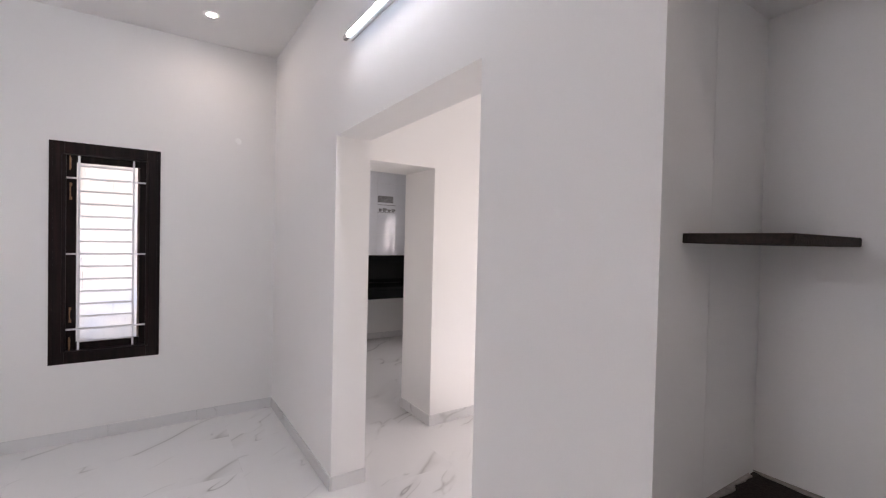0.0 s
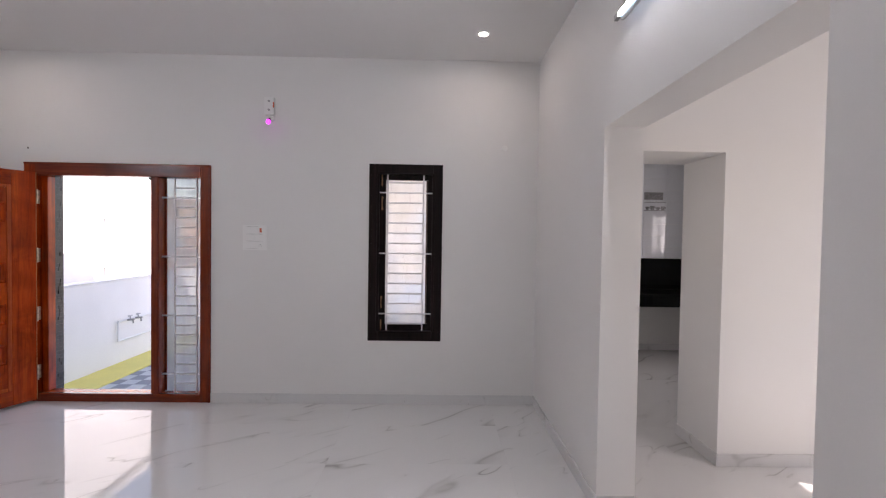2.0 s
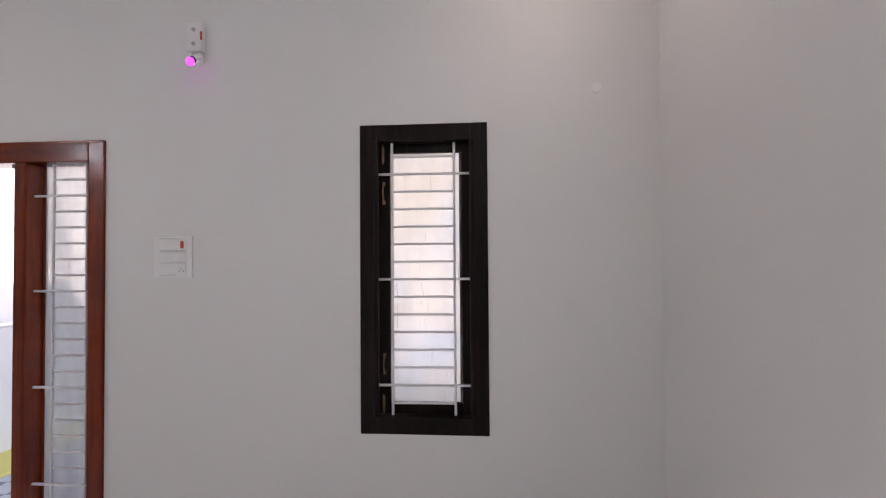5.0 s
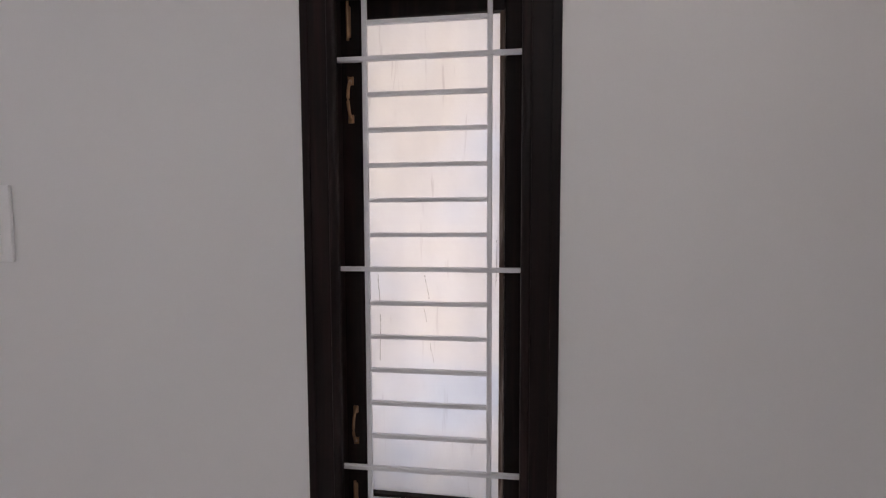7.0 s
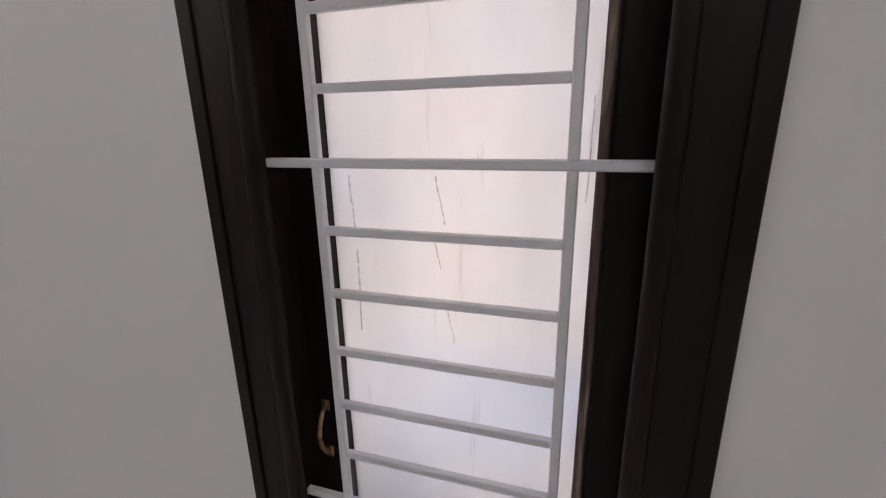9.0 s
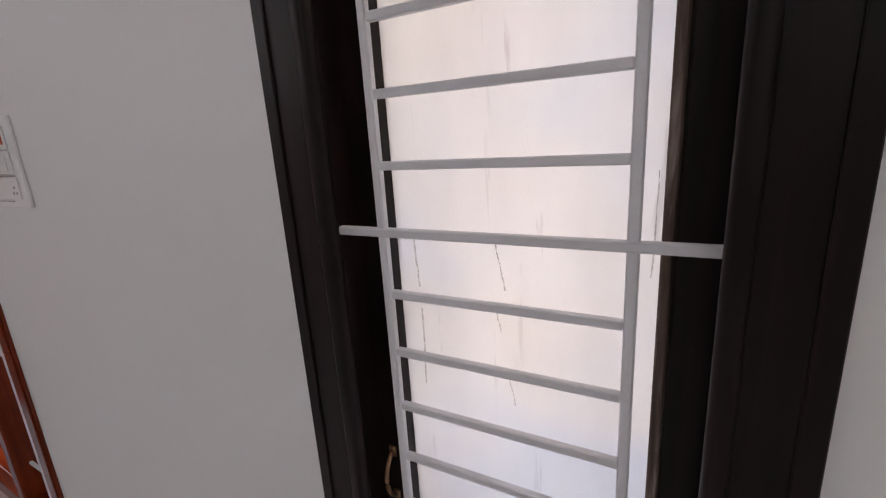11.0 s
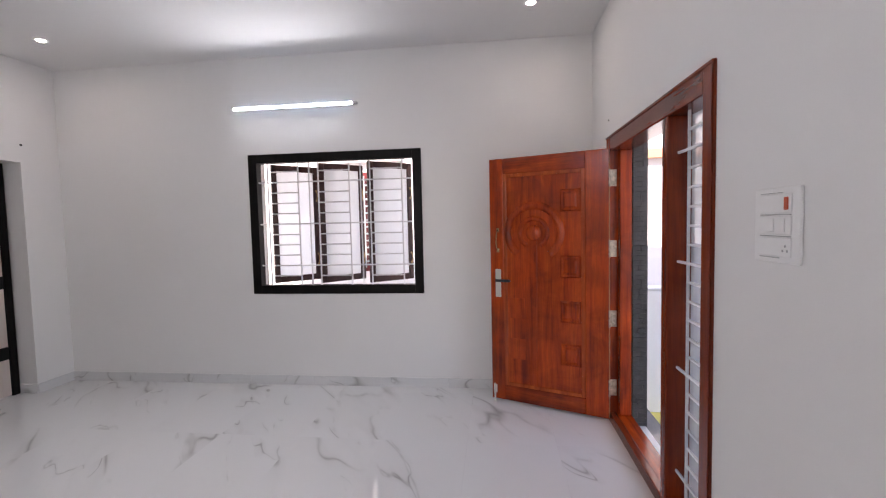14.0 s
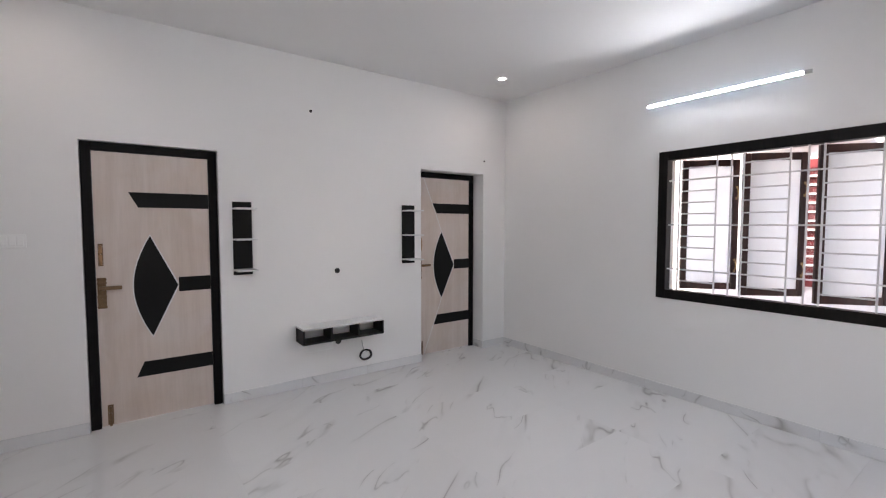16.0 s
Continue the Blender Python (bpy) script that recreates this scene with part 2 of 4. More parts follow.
PUTTY = wood("bare_wood_edge", (0.05, 0.03, 0.025), (0.14, 0.09, 0.07), (0.42, 0.34, 0.30), 0.6, "Z", 0.0, 60.0)
MOULDING = wood("light_teak_moulding", (0.28, 0.034, 0.005), (0.54, 0.085, 0.012), (0.70, 0.13, 0.020), 0.24, "Z", 0.15, 12.0)
# paler than the leaf, to colour in a highlight along its edge
EDGE_HIGHLIGHT = wood("edge_highlight_wood", (0.45, 0.16, 0.05), (0.62, 0.27, 0.09), (0.72, 0.38, 0.15), 0.4, "Z", 0.0, 20.0)
HINGE = surface("worn_brass_plate", (0.60, 0.50, 0.38), 0.36, 1.0, vary=0.35, big=40, fine=90)
FROST = frosted("frosted_glass", [(0.35, (0.95, 0.93, 0.89)), (0.5, (0.945, 0.94, 0.93)), (0.66, (0.875, 0.915, 0.955))], 0.85, 0.90)
DIRT = film_of_dirt("dirt_film")
FROST_COOL = frosted("frosted_glass_cool", [(0.3, (0.92, 0.96, 0.99)), (0.7, (0.95, 0.97, 0.99))], 0.97, 0.95, 0.98)
GLASS = clear_glass("window_glass")
GREYGLASS = veiled_glass("veiled_grey_glass", (0.70, 0.71, 0.72), 0.56)
GRANITE = surface("black_granite", (0.004, 0.005, 0.005), 0.05, vary=0.4, fine=220, relief=0.0, spec=0.2)
BROWNGRAN = surface("brown_granite", (0.032, 0.021, 0.017), 0.7, vary=0.6, fine=130, relief=0.6, relief_d=0.003, spec=0.25)
TILE = surface("glazed_white_tile", (0.76, 0.78, 0.82), 0.08, vary=0.03, relief=0.0)
DECOR = surface("grey_decor_tile", (0.33, 0.33, 0.34), 0.12, vary=0.3, big=14)
EXTWALL = surface("exterior_white_paint", (0.80, 0.79, 0.79), 0.75, vary=0.05, big=0.8, fine=60, relief=0.3)
YELLOW = surface("yellow_paint", (0.78, 0.67, 0.19), 0.7, vary=0.08)
PEACH = surface("peach_paint", (0.72, 0.50, 0.36), 0.75, vary=0.06)
PAVER_L = surface("light_paver", (0.58, 0.58, 0.58), 0.7, vary=0.1, fine=90, relief=0.3)
PAVER_D = surface("dark_paver", (0.27, 0.27, 0.29), 0.7, vary=0.12, fine=90, relief=0.3)
SOIL = surface("sandy_ground", (0.32, 0.27, 0.21), 0.95, vary=0.2, big=0.5, fine=30, relief=0.6, relief_d=0.01)
PORCH = surface("grey_porch_granite", (0.14, 0.145, 0.16), 0.16, vary=0.25, fine=150, relief=0.0)
SLATE = surface("black_slate_cladding", (0.062, 0.060, 0.060), 0.3, vary=0.4, big=9, fine=70, relief=0.5, relief_d=0.003)
PVC = surface("white_pvc", (0.75, 0.75, 0.75), 0.4, vary=0.03)
REDPAINT = surface("dark_red_paint", (0.16, 0.012, 0.014), 0.4, vary=0.1)
ORANGE = surface("terracotta_paint", (0.62, 0.28, 0.16), 0.7, vary=0.06)
BARK = surface("bark", (0.12, 0.085, 0.06), 0.9, vary=0.3, fine=30, relief=0.8, relief_d=0.01)
LEAF = surface("leaf_green", (0.11, 0.125, 0.085), 0.5, vary=0.35, big=5)
TUBE = glow("tube_glow", (0.80, 0.91, 1.0), TUBE_GLOW)
TUBESIDE = glow("tube_side_glow", (0.45, 0.70, 1.0), 1.2)
SPOT = glow("spot_glow", (1.0, 0.95, 0.90), SPOT_GLOW)
PINK = glow("pink_glow", (0.85, 0.05, 1.0), 1.0)


# ---- building helpers ----
def add_box(bm, x0, x1, y0, y1, z0, z1, bevel=0.0, seg=1):
    vs = [bm.verts.new((x, y, z)) for x in (x0, x1) for y in (y0, y1) for z in (z0, z1)]
    fs = [bm.faces.new([vs[i] for i in q]) for q in ((0, 1, 3, 2), (4, 6, 7, 5), (0, 4, 5, 1), (2, 3, 7, 6), (0, 2, 6, 4), (1, 5, 7, 3))]
    if bevel:
        edges = list({e for f in fs for e in f.edges})
        bmesh.ops.bevel(bm, geom=edges, offset=bevel, segments=seg, affect="EDGES", profile=0.6)
    return bm


def box(x0, x1, y0, y1, z0, z1, bevel=0.0, seg=1):
    return add_box(bmesh.new(), x0, x1, y0, y1, z0, z1, bevel, seg)


def add_rod(bm, a, b, r, n=12, r2=None):
    a, b = Vector(a), Vector(b)
    d = b - a
    m = Matrix.Translation((a + b) / 2) @ d.to_track_quat("Z", "Y").to_matrix().to_4x4()
    bmesh.ops.create_cone(bm, cap_ends=True, segments=n, radius1=r, radius2=r if r2 is None else r2, depth=d.length, matrix=m)
    return bm


def rod(a, b, r, n=12, r2=None):
    return add_rod(bmesh.new(), a, b, r, n, r2)


def prism(points, axis, d0, d1, bevel=0.0):
    """A flat outline of (a, b) pairs pushed out along an axis: 'y' takes (x, z), 'z' takes (x, y), 'x' takes (y, z)."""
    bm = bmesh.new()
    def at(p, d):
        return {"y": (p[0], d, p[1]), "z": (p[0], p[1], d), "x": (d, p[0], p[1])}[axis]
    lo = [bm.verts.new(at(p, d0)) for p in points]
    hi = [bm.verts.new(at(p, d1)) for p in points]
    n = len(points)
    bm.faces.new(lo)
    bm.faces.new(hi[::-1])
    for i in range(n):
        bm.faces.new((lo[i], hi[i], hi[(i + 1) % n], lo[(i + 1) % n]))
    bmesh.ops.recalc_face_normals(bm, faces=bm.faces)
    if bevel:
        bmesh.ops.bevel(bm, geom=list(bm.edges), offset=bevel, segments=1, affect="EDGES")
    return bm


def sweep(points, r, n=8, closed=False):
    """A round tube along a line of points."""
    bm = bmesh.new()
    pts = [Vector(p) for p in points]
    rings = []
    k = len(pts)
    for i, p in enumerate(pts):
        if closed:
            t = pts[(i + 1) % k] - pts[i - 1]
        else:
            t = pts[min(i + 1, k - 1)] - pts[max(i - 1, 0)]
        q = t.to_track_quat("Z", "Y").to_matrix()
        rings.append([bm.verts.new(p + q @ Vector((r * math.cos(2 * math.pi * j / n), r * math.sin(2 * math.pi * j / n), 0))) for j in range(n)])
    for i in range(k if closed else k - 1):
        a, b = rings[i], rings[(i + 1) % k]
        for j in range(n):
            bm.faces.new((a[j], a[(j + 1) % n], b[(j + 1) % n], b[j]))
    if not closed:
        bm.faces.new(rings[0][::-1])
        bm.faces.new(rings[-1])
    bmesh.ops.recalc_face_normals(bm, faces=bm.faces)
    return bm


def lathe(profile, m=None, n=24):
    """Turns (radius, height) pairs round z."""
    bm = bmesh.new()
    rings = [[bm.verts.new((r * math.cos(2 * math.pi * j / n), r * math.sin(2 * math.pi * j / n), h)) for j in range(n)] for r, h in profile]
    for a, b in zip(rings, rings[1:]):
        for j in range(n):
            bm.faces.new((a[j], a[(j + 1) % n], b[(j + 1) % n], b[j]))
    bm.faces.new(rings[0][::-1])
    bm.faces.new(rings[-1])
    bmesh.ops.recalc_face_normals(bm, faces=bm.faces)
    if m is not None:
        bm.transform(m)
    return bm


def slab(bm, axis, d0, d1, a0, a1, b0, b1, holes=()):
    """A wall or slab with thickness and openings that go through it. axis 'y': a is x, b is z; 'x': a is y, b is z; 'z': a is x, b is y."""
    A = sorted({a0, a1, *[h[0] for h in holes], *[h[1] for h in holes]})
    B = sorted({b0, b1, *[h[2] for h in holes], *[h[3] for h in holes]})
    A = [a for a in A if a0 <= a <= a1]
    B = [b for b in B if b0 <= b <= b1]
    def solid(i, j):
        if not (0 <= i < len(A) - 1 and 0 <= j < len(B) - 1):
            return False
        ca, cb = (A[i] + A[i + 1]) / 2, (B[j] + B[j + 1]) / 2
        return not any(h[0] < ca < h[1] and h[2] < cb < h[3] for h in holes)
    cache = {}
    def vert(i, j, d):
        if (i, j, d) not in cache:
            p = {"y": (A[i], d, B[j]), "x": (d, A[i], B[j]), "z": (A[i], B[j], d)}[axis]
            cache[i, j, d] = bm.verts.new(p)
        return cache[i, j, d]
    made = []
    for i in range(len(A) - 1):
        for j in range(len(B) - 1):
            if not solid(i, j):
                continue
            for d in (d0, d1):
                made.append(bm.faces.new([vert(i, j, d), vert(i + 1, j, d), vert(i + 1, j + 1, d), vert(i, j + 1, d)]))
            for di, dj, p, q in ((-1, 0, (i, j), (i, j + 1)), (1, 0, (i + 1, j), (i + 1, j + 1)), (0, -1, (i, j), (i + 1, j)), (0, 1, (i, j + 1), (i + 1, j + 1))):
                if not solid(i + di, j + dj):
                    made.append(bm.faces.new([vert(*p, d0), vert(*q, d0), vert(*q, d1), vert(*p, d1)]))
    bmesh.ops.recalc_face_normals(bm, faces=made)
    return bm


def mesh_of(name, bm, material, smooth=False):
    me = bpy.data.meshes.new(name)
    bm.to_mesh(me)
    bm.free()
    me.materials.append(material)
    if smooth:
        me.polygons.foreach_set("use_smooth", [True] * len(me.polygons))
    return me


def part(name, bm, material, parent, label="", smooth=False):
    ob = new(name, mesh_of(name, bm, material, smooth))
    ob.parent = parent
    if label:
        tagged(ob, label)
    return ob


def thing(name, m, label, category, group=""):
    ob = new(name)
    ob.matrix_world = m
    return tagged(ob, label, category, group)


def structure(name, bm, material, label=""):
    return tagged(new(name, mesh_of(name, bm, material)), label, kind="structure")


# ---- plan ----
XW, XE, YN, YS, H = -3.50, 1.50, 0.0, -5.10, 3.06
WT = 0.23
WIN = (0.005, 0.655, 0.568, 2.14)
FD = (-2.99, -1.38, 0.0, 2.10)
WW = (-3.118, -1.484, 0.870, 2.174)
OPEN = (-2.905, -1.545, 0.0, 2.105)
NICHE = (-4.95, -3.53, 0.0, 2.12)
D1 = (-0.23, 0.66, 0.0, 2.135)
D2 = (-3.14, -2.235, 0.0, 2.138)

# ---- structure ----
structure("wall_north", slab(bmesh.new(), "y", YN, YN + WT, XW, XE, 0, H, [(WIN[0] + 0.03, WIN[1] - 0.03, WIN[2] + 0.03, WIN[3] - 0.03), (FD[0] + 0.02, FD[1] - 0.02, 0, FD[3] - 0.02)]), PAINT, "smooth white painted wall with front door and narrow window")
structure("wall_west", slab(bmesh.new(), "x", XW - WT, XW, YS - WT, YN + WT, 0, H, [(WW[0] + 0.03, WW[1] - 0.03, WW[2] + 0.03, WW[3] - 0.03)]), PAINT, "smooth white painted wall with a wide grilled window")
structure("wall_south", slab(bmesh.new(), "y", YS - WT, YS, XW, XE, 0, H, [D1, D2]), PAINT, "smooth white painted wall with two laminate doors")
structure("wall_east", slab(bmesh.new(), "x", XE, XE + 0.215, YS - WT, YN + WT, 0, H, [OPEN, NICHE]), PAINT, "smooth white painted wall with a wide doorless opening")
structure("ceiling", box(XW - WT, 6.2, YS - WT, 2.5, H, H + 0.15), CEIL, "flat white painted ceiling")
# unseen mass added over the roof, sized to keep sun off the compound wall
structure("shade_block", box(-2.0, 5.2, -4.5, 2.25, H + 0.151, 5.0), EXTWALL, "unseen white block added to shade the compound wall")
nich = tagged(new("wall_niche"), "white painted wall recess", kind="structure")
part("back", box(1.99, 2.07, NICHE[0] - 0.08, NICHE[1] + 0.08, 0, 2.2), PAINT, nich)
part("cheek", box(XE + 0.2155, 1.99, NICHE[1], NICHE[1] + 0.08, 0, 2.2), PAINT, nich)
part("cheek", box(XE + 0.2155, 1.99, NICHE[0] - 0.08, NICHE[0], 0, 2.2), PAINT, nich)
part("soffit", box(XE + 0.2155, 1.99, NICHE[0], NICHE[1], NICHE[3], 2.2), PAINT, nich)
# dining space and kitchen behind the opening
structure("wall_kitchen_front", slab(bmesh.new(), "y", -1.055, -0.57, XE + 0.215, 5.0, 0, H, [(1.80, 2.492, 0, 2.083)]), PAINT, "white painted wall with kitchen opening")
structure("wall_kitchen_west", box(XE + 0.035, XE + 0.215, YN + WT, 2.05, 0, H), PAINT, "white painted kitchen wall")
structure("wall_kitchen_back", box(XE + 0.035, 5.2, 2.05, 2.25, 0, H), PAINT, "white painted kitchen wall")
structure("wall_dining_east", slab(bmesh.new(), "x", 5.0, 5.2, YS - WT, -0.57, 0, H, [(-3.55, -2.46, 1.06, 2.29)]), PAINT, "white painted outer wall with window openings")
structure("wall_dining_south", box(XE + 0.215, 5.0, YS - WT, YS, 0, H), PAINT, "plain white painted wall")
structure("wall_kitchen_east", slab(bmesh.new(), "x", 4.3, 4.5, -0.57, 2.05, 0, H, [(0.24, 0.96, 1.27, 1.95)]), PAINT, "white painted kitchen wall with window opening")
# rooms behind the two doors stay shut
structure("wall_beyond_south", box(XW, XE, -5.9, -5.8, 0, H), PAINT, "plain white painted wall")

# the floor: bed, and polished tiles laid 1.2 by 0.6 m
bm = box(XW - WT, 5.2, -5.9, 0.23, -0.14, -0.010)
add_box(bm, 1.535, 5.2, 0.2301, 2.25, -0.14, -0.010)
floor = structure("floor", bm, JOINT, "polished white marble-look tile floor with grey veins")
TW, TH = 1.2, 0.6
tile_mesh = mesh_of("floor_tile", box(-TW / 2 + 0.00015, TW / 2 - 0.00015, -TH / 2 + 0.00015, TH / 2 - 0.00015, -0.010, 0.0), MARBLE)
for i in range(8):
    for j in range(14):
        cx, cy = XW - 0.2 + TW / 2 + i * TW, -5.85 + TH / 2 + j * TH
        if cy > YN + 0.1 and cx < 1.6:
            continue
        t = new("floor_tile", tile_mesh)
        t.location = (cx, cy, 0)
        t.parent = floor

# ---- skirting ----
def skirting(name, runs):
    """Runs of (x0, y0, x1, y1) along wall faces, cut into 0.6 m pieces that stand 9 mm proud."""
    root = tagged(new(name), "grey-white marble-look tile skirting", kind="structure")
    for x0, y0, x1, y1, nx, ny in runs:
        length = math.hypot(x1 - x0, y1 - y0)
        k = max(1, round(length / 0.6))
        for i in range(k):
            a, b = i / k * length + 0.0006, (i + 1) / k * length - 0.0006
            me = mesh_of("skirting_tile", box(a, b, 0, 0.009, 0.0005, 0.086, 0.0012), SKIRT)
            t = new("skirting_tile", me)
            ang = math.atan2(y1 - y0, x1 - x0)
            m = Matrix.Translation((x0, y0, 0)) @ Matrix.Rotation(ang, 4, "Z")
            side = m.to_3x3() @ Vector((0, 1, 0))
            if side.x * nx + side.y * ny < 0:
                m = Matrix.Translation((x1, y1, 0)) @ Matrix.Rotation(ang + math.pi, 4, "Z")
            t.matrix_world = m
            t.parent = root
    return root


skirting("baseboard", [
    (XW, YN, FD[0], YN, 0, -1), (FD[1], YN, XE - 0.009, YN, 0, -1),
    (XW, YS, XW, YN - 0.009, 1, 0),
    (XW + 0.009, YS, D2[0], YS, 0, 1), (D2[1], YS, D1[0], YS, 0, 1), (D1[1], YS, XE - 0.009, YS, 0, 1),
    (D2[0], YS, D2[0], YS - 0.17, 1, 0),
    (XE, YN, XE, OPEN[1], -1, 0), (XE, OPEN[0], XE, NICHE[1], -1, 0),
    (XE, OPEN[1], XE + 0.215, OPEN[1], 0, -1), (XE, OPEN[0], XE + 0.215, OPEN[0], 0, 1),
    (XE + 0.215, OPEN[1], XE + 0.215, -1.055, 1, 0),
    (2.492, -1.055, 5.0, -1.055, 0, -1), (2.492, -0.57, 2.492, -1.064, -1, 0),
    (1.72, 2.05, 4.3, 2.05, 0, -1),
])


# ---- ladder grilles ----
def ladder(parent, m, w_pair, z0, z1, rungs, long_z, x_ext, r=0.0065):
    """Two flat uprights with rungs and long bars let into the frame, in the plane y=0 of m."""
    def put(name, bm):
        bm.transform(m)
        part(name, bm, WHITEMETAL, parent)
    for x in w_pair:
        put("upright", box(x - r, x + r, -0.006, 0.006, z0, z1, 0.002))
    for z in rungs:
        put("rung", box(w_pair[0] + r, w_pair[1] - r, -0.0055, 0.0055, z - 0.0058, z + 0.0058, 0.0015))
    if x_ext:
        for z in long_z:
            put("long_bar", box(x_ext[0], x_ext[1], -0.0075, 0.0045, z - 0.0062, z + 0.0062, 0.002))


def frame_parts(parent, x0, x1, z0, z1, wd, y0, y1, material, material_h=None, bevel=0.008, names=("jamb", "head", "sill")):
    """Four mitre-less members of a window or door frame in the plane y."""
    material_h = material_h or material
    part(names[0], box(x0, x0 + wd, y0, y1, z0, z1, bevel, 2), material, parent)
    part(names[0], box(x1 - wd, x1, y0, y1, z0, z1, bevel, 2), material, parent)
    part(names[1], box(x0 + wd, x1 - wd, y0 + 0.001, y1, z1 - wd, z1, bevel, 2), material_h, parent)
    part(names[2], box(x0 + wd, x1 - wd, y0 + 0.001, y1, z0, z0 + wd, bevel, 2), material_h, parent)


def pull(parent, m, length=0.1, material=BRASS, label="curved brass pull handle"):
    """A bowed pull with two rosettes; stands out along -y of m."""
    pts = [(0, -0.004 - 0.022 * math.sin(math.pi * i / 10) ** 0.7, (i / 10 - 0.5) * length) for i in range(11)]
    bm = sweep(pts, length * 0.045, 8)
    for s in (-1, 1):
        add_box(bm, -length * 0.08, length * 0.08, -0.004, 0, s * length * 0.5 - length * 0.11, s * length * 0.5 + length * 0.11, 0.001)
    bm.transform(m)
    part("pull_handle", bm, material, parent, label, True)


# ---- narrow north window ----
w1 = tagged(new("window_1"), "narrow black timber window, frosted glass, white ladder grille", kind="structure")
x0, x1, z0, z1 = WIN
frame_parts(w1, x0, x1, z0, z1, 0.084, -0.004, 0.085, BLACKWOOD, None, 0.003, ("window_frame", "window_head", "window_sill"))
for xa in (x0, x1 - 0.022):
    part("bead", box(xa, xa + 0.022, -0.008, -0.0045, z0 + 0.002, z1 - 0.002, 0.0015), BLACKWOOD, w1)
for xa in (x0 + 0.068, x1 - 0.092):
    part("bead", box(xa, xa + 0.024, -0.0095, 0.016, z0 + 0.083, z1 - 0.083, 0.0095, 4), BLACKWOOD, w1, "", True)
# sash behind the grille
sx0, sx1, sz0, sz1 = x0 + 0.078, x1 - 0.078, z0 + 0.078, z1 - 0.078
sash = part("sash", box(sx0, 0.146, 0.062, 0.10, sz0, sz1, 0.004), BLACKWOOD, w1)
part("sash_stile", box(0.523, sx1, 0.062, 0.10, sz0, sz1, 0.004), BLACKWOOD, sash)
part("sash_rail", box(0.146, 0.523, 0.063, 0.10, 2.008, sz1, 0.004), BLACKWOOD, sash)
part("sash_rail", box(0.146, 0.523, 0.063, 0.10, sz0, 0.708, 0.004), BLACKWOOD, sash)
pane = part("pane", box(0.140, 0.529, 0.084, 0.089, 0.70, 2.015), FROST, sash, "frosted patterned glass pane")
part("putty_edge", box(0.5095, 0.5228, 0.066, 0.0835, 0.709, 2.007, 0.0025), PUTTY, sash, "bare wood edge beside the glass")
for xa, za, xb, zb, wd in ((0.307, 1.328, 0.320, 1.262, 0.0022), (0.304, 1.237, 0.313, 1.199, 0.0016), (0.321, 1.139, 0.332, 1.086, 0.0016), (0.176, 1.327, 0.181, 1.252, 0.003), (0.182, 1.217, 0.179, 1.086, 0.003), (0.503, 1.423, 0.500, 1.300, 0.0016)):
    trail = [(xa + (xb - xa) * k / 6 + random.uniform(-0.001, 0.001), za + (zb - za) * k / 6, wd * random.uniform(0.25, 0.6)) for k in range(7)]
    part("dirt_trail", prism([(x - d, z) for x, z, d in trail] + [(x + d, z) for x, z, d in trail[::-1]], "y", 0.0833, 0.0838), DIRT, pane, "grey dried dirt trail")
GZ = 1.349
rz = [GZ + 0.0902 * k for k in range(-7, 8) if k not in (-6, 0, 6)]
ladder(w1, Matrix.Translation((0.326, 0.030, 0)) @ Matrix.Rotation(radians(1.3), 4, "Z"), (-0.1610, 0.1595), z0 + 0.088, z1 - 0.088, rz, [GZ - 0.5412, GZ, GZ + 0.5412], (-0.236, 0.243))
for z, ln in ((1.798, 0.10), (0.907, 0.09)):
    pull(w1, Matrix.Translation((0.115, 0.0615, z)), ln, COPPER, "worn copper-brass pull handle")
for z in (2.0, 0.70):
    bm = box(0.106, 0.118, 0.052, 0.0615, z - 0.04, z + 0.04, 0.002)
    add_rod(bm, (0.112, 0.05, z - 0.05), (0.112, 0.05, z + 0.05), 0.004, 8)
    part("tower_bolt", bm, COPPER, w1, "small tarnished brass tower bolt")

# ---- front door ----
fd = tagged(new("door_1"), "polished teak front door frame with grilled sidelight, open", kind="structure")
x0, x1, z0, z1 = FD
DEEP = 0.135
# left jamb takes the brighter leaf teak, so its colour looks lit from outside
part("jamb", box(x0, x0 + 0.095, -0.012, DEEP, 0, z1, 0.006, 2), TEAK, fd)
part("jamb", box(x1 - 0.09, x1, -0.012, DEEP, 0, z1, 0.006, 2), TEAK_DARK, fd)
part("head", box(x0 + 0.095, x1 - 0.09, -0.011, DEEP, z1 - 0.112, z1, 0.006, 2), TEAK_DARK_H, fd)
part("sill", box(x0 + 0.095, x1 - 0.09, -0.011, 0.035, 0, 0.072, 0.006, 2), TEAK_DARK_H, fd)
# rear sill board in brighter teak too, for outside light on its top
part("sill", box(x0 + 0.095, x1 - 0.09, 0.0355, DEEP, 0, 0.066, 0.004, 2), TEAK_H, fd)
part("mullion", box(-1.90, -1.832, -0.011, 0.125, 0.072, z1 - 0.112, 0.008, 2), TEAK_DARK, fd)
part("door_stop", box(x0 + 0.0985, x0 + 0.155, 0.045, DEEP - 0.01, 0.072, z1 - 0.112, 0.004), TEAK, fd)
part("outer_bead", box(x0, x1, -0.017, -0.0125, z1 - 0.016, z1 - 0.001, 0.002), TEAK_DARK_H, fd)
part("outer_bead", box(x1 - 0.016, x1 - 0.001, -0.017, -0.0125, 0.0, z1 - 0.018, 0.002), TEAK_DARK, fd)
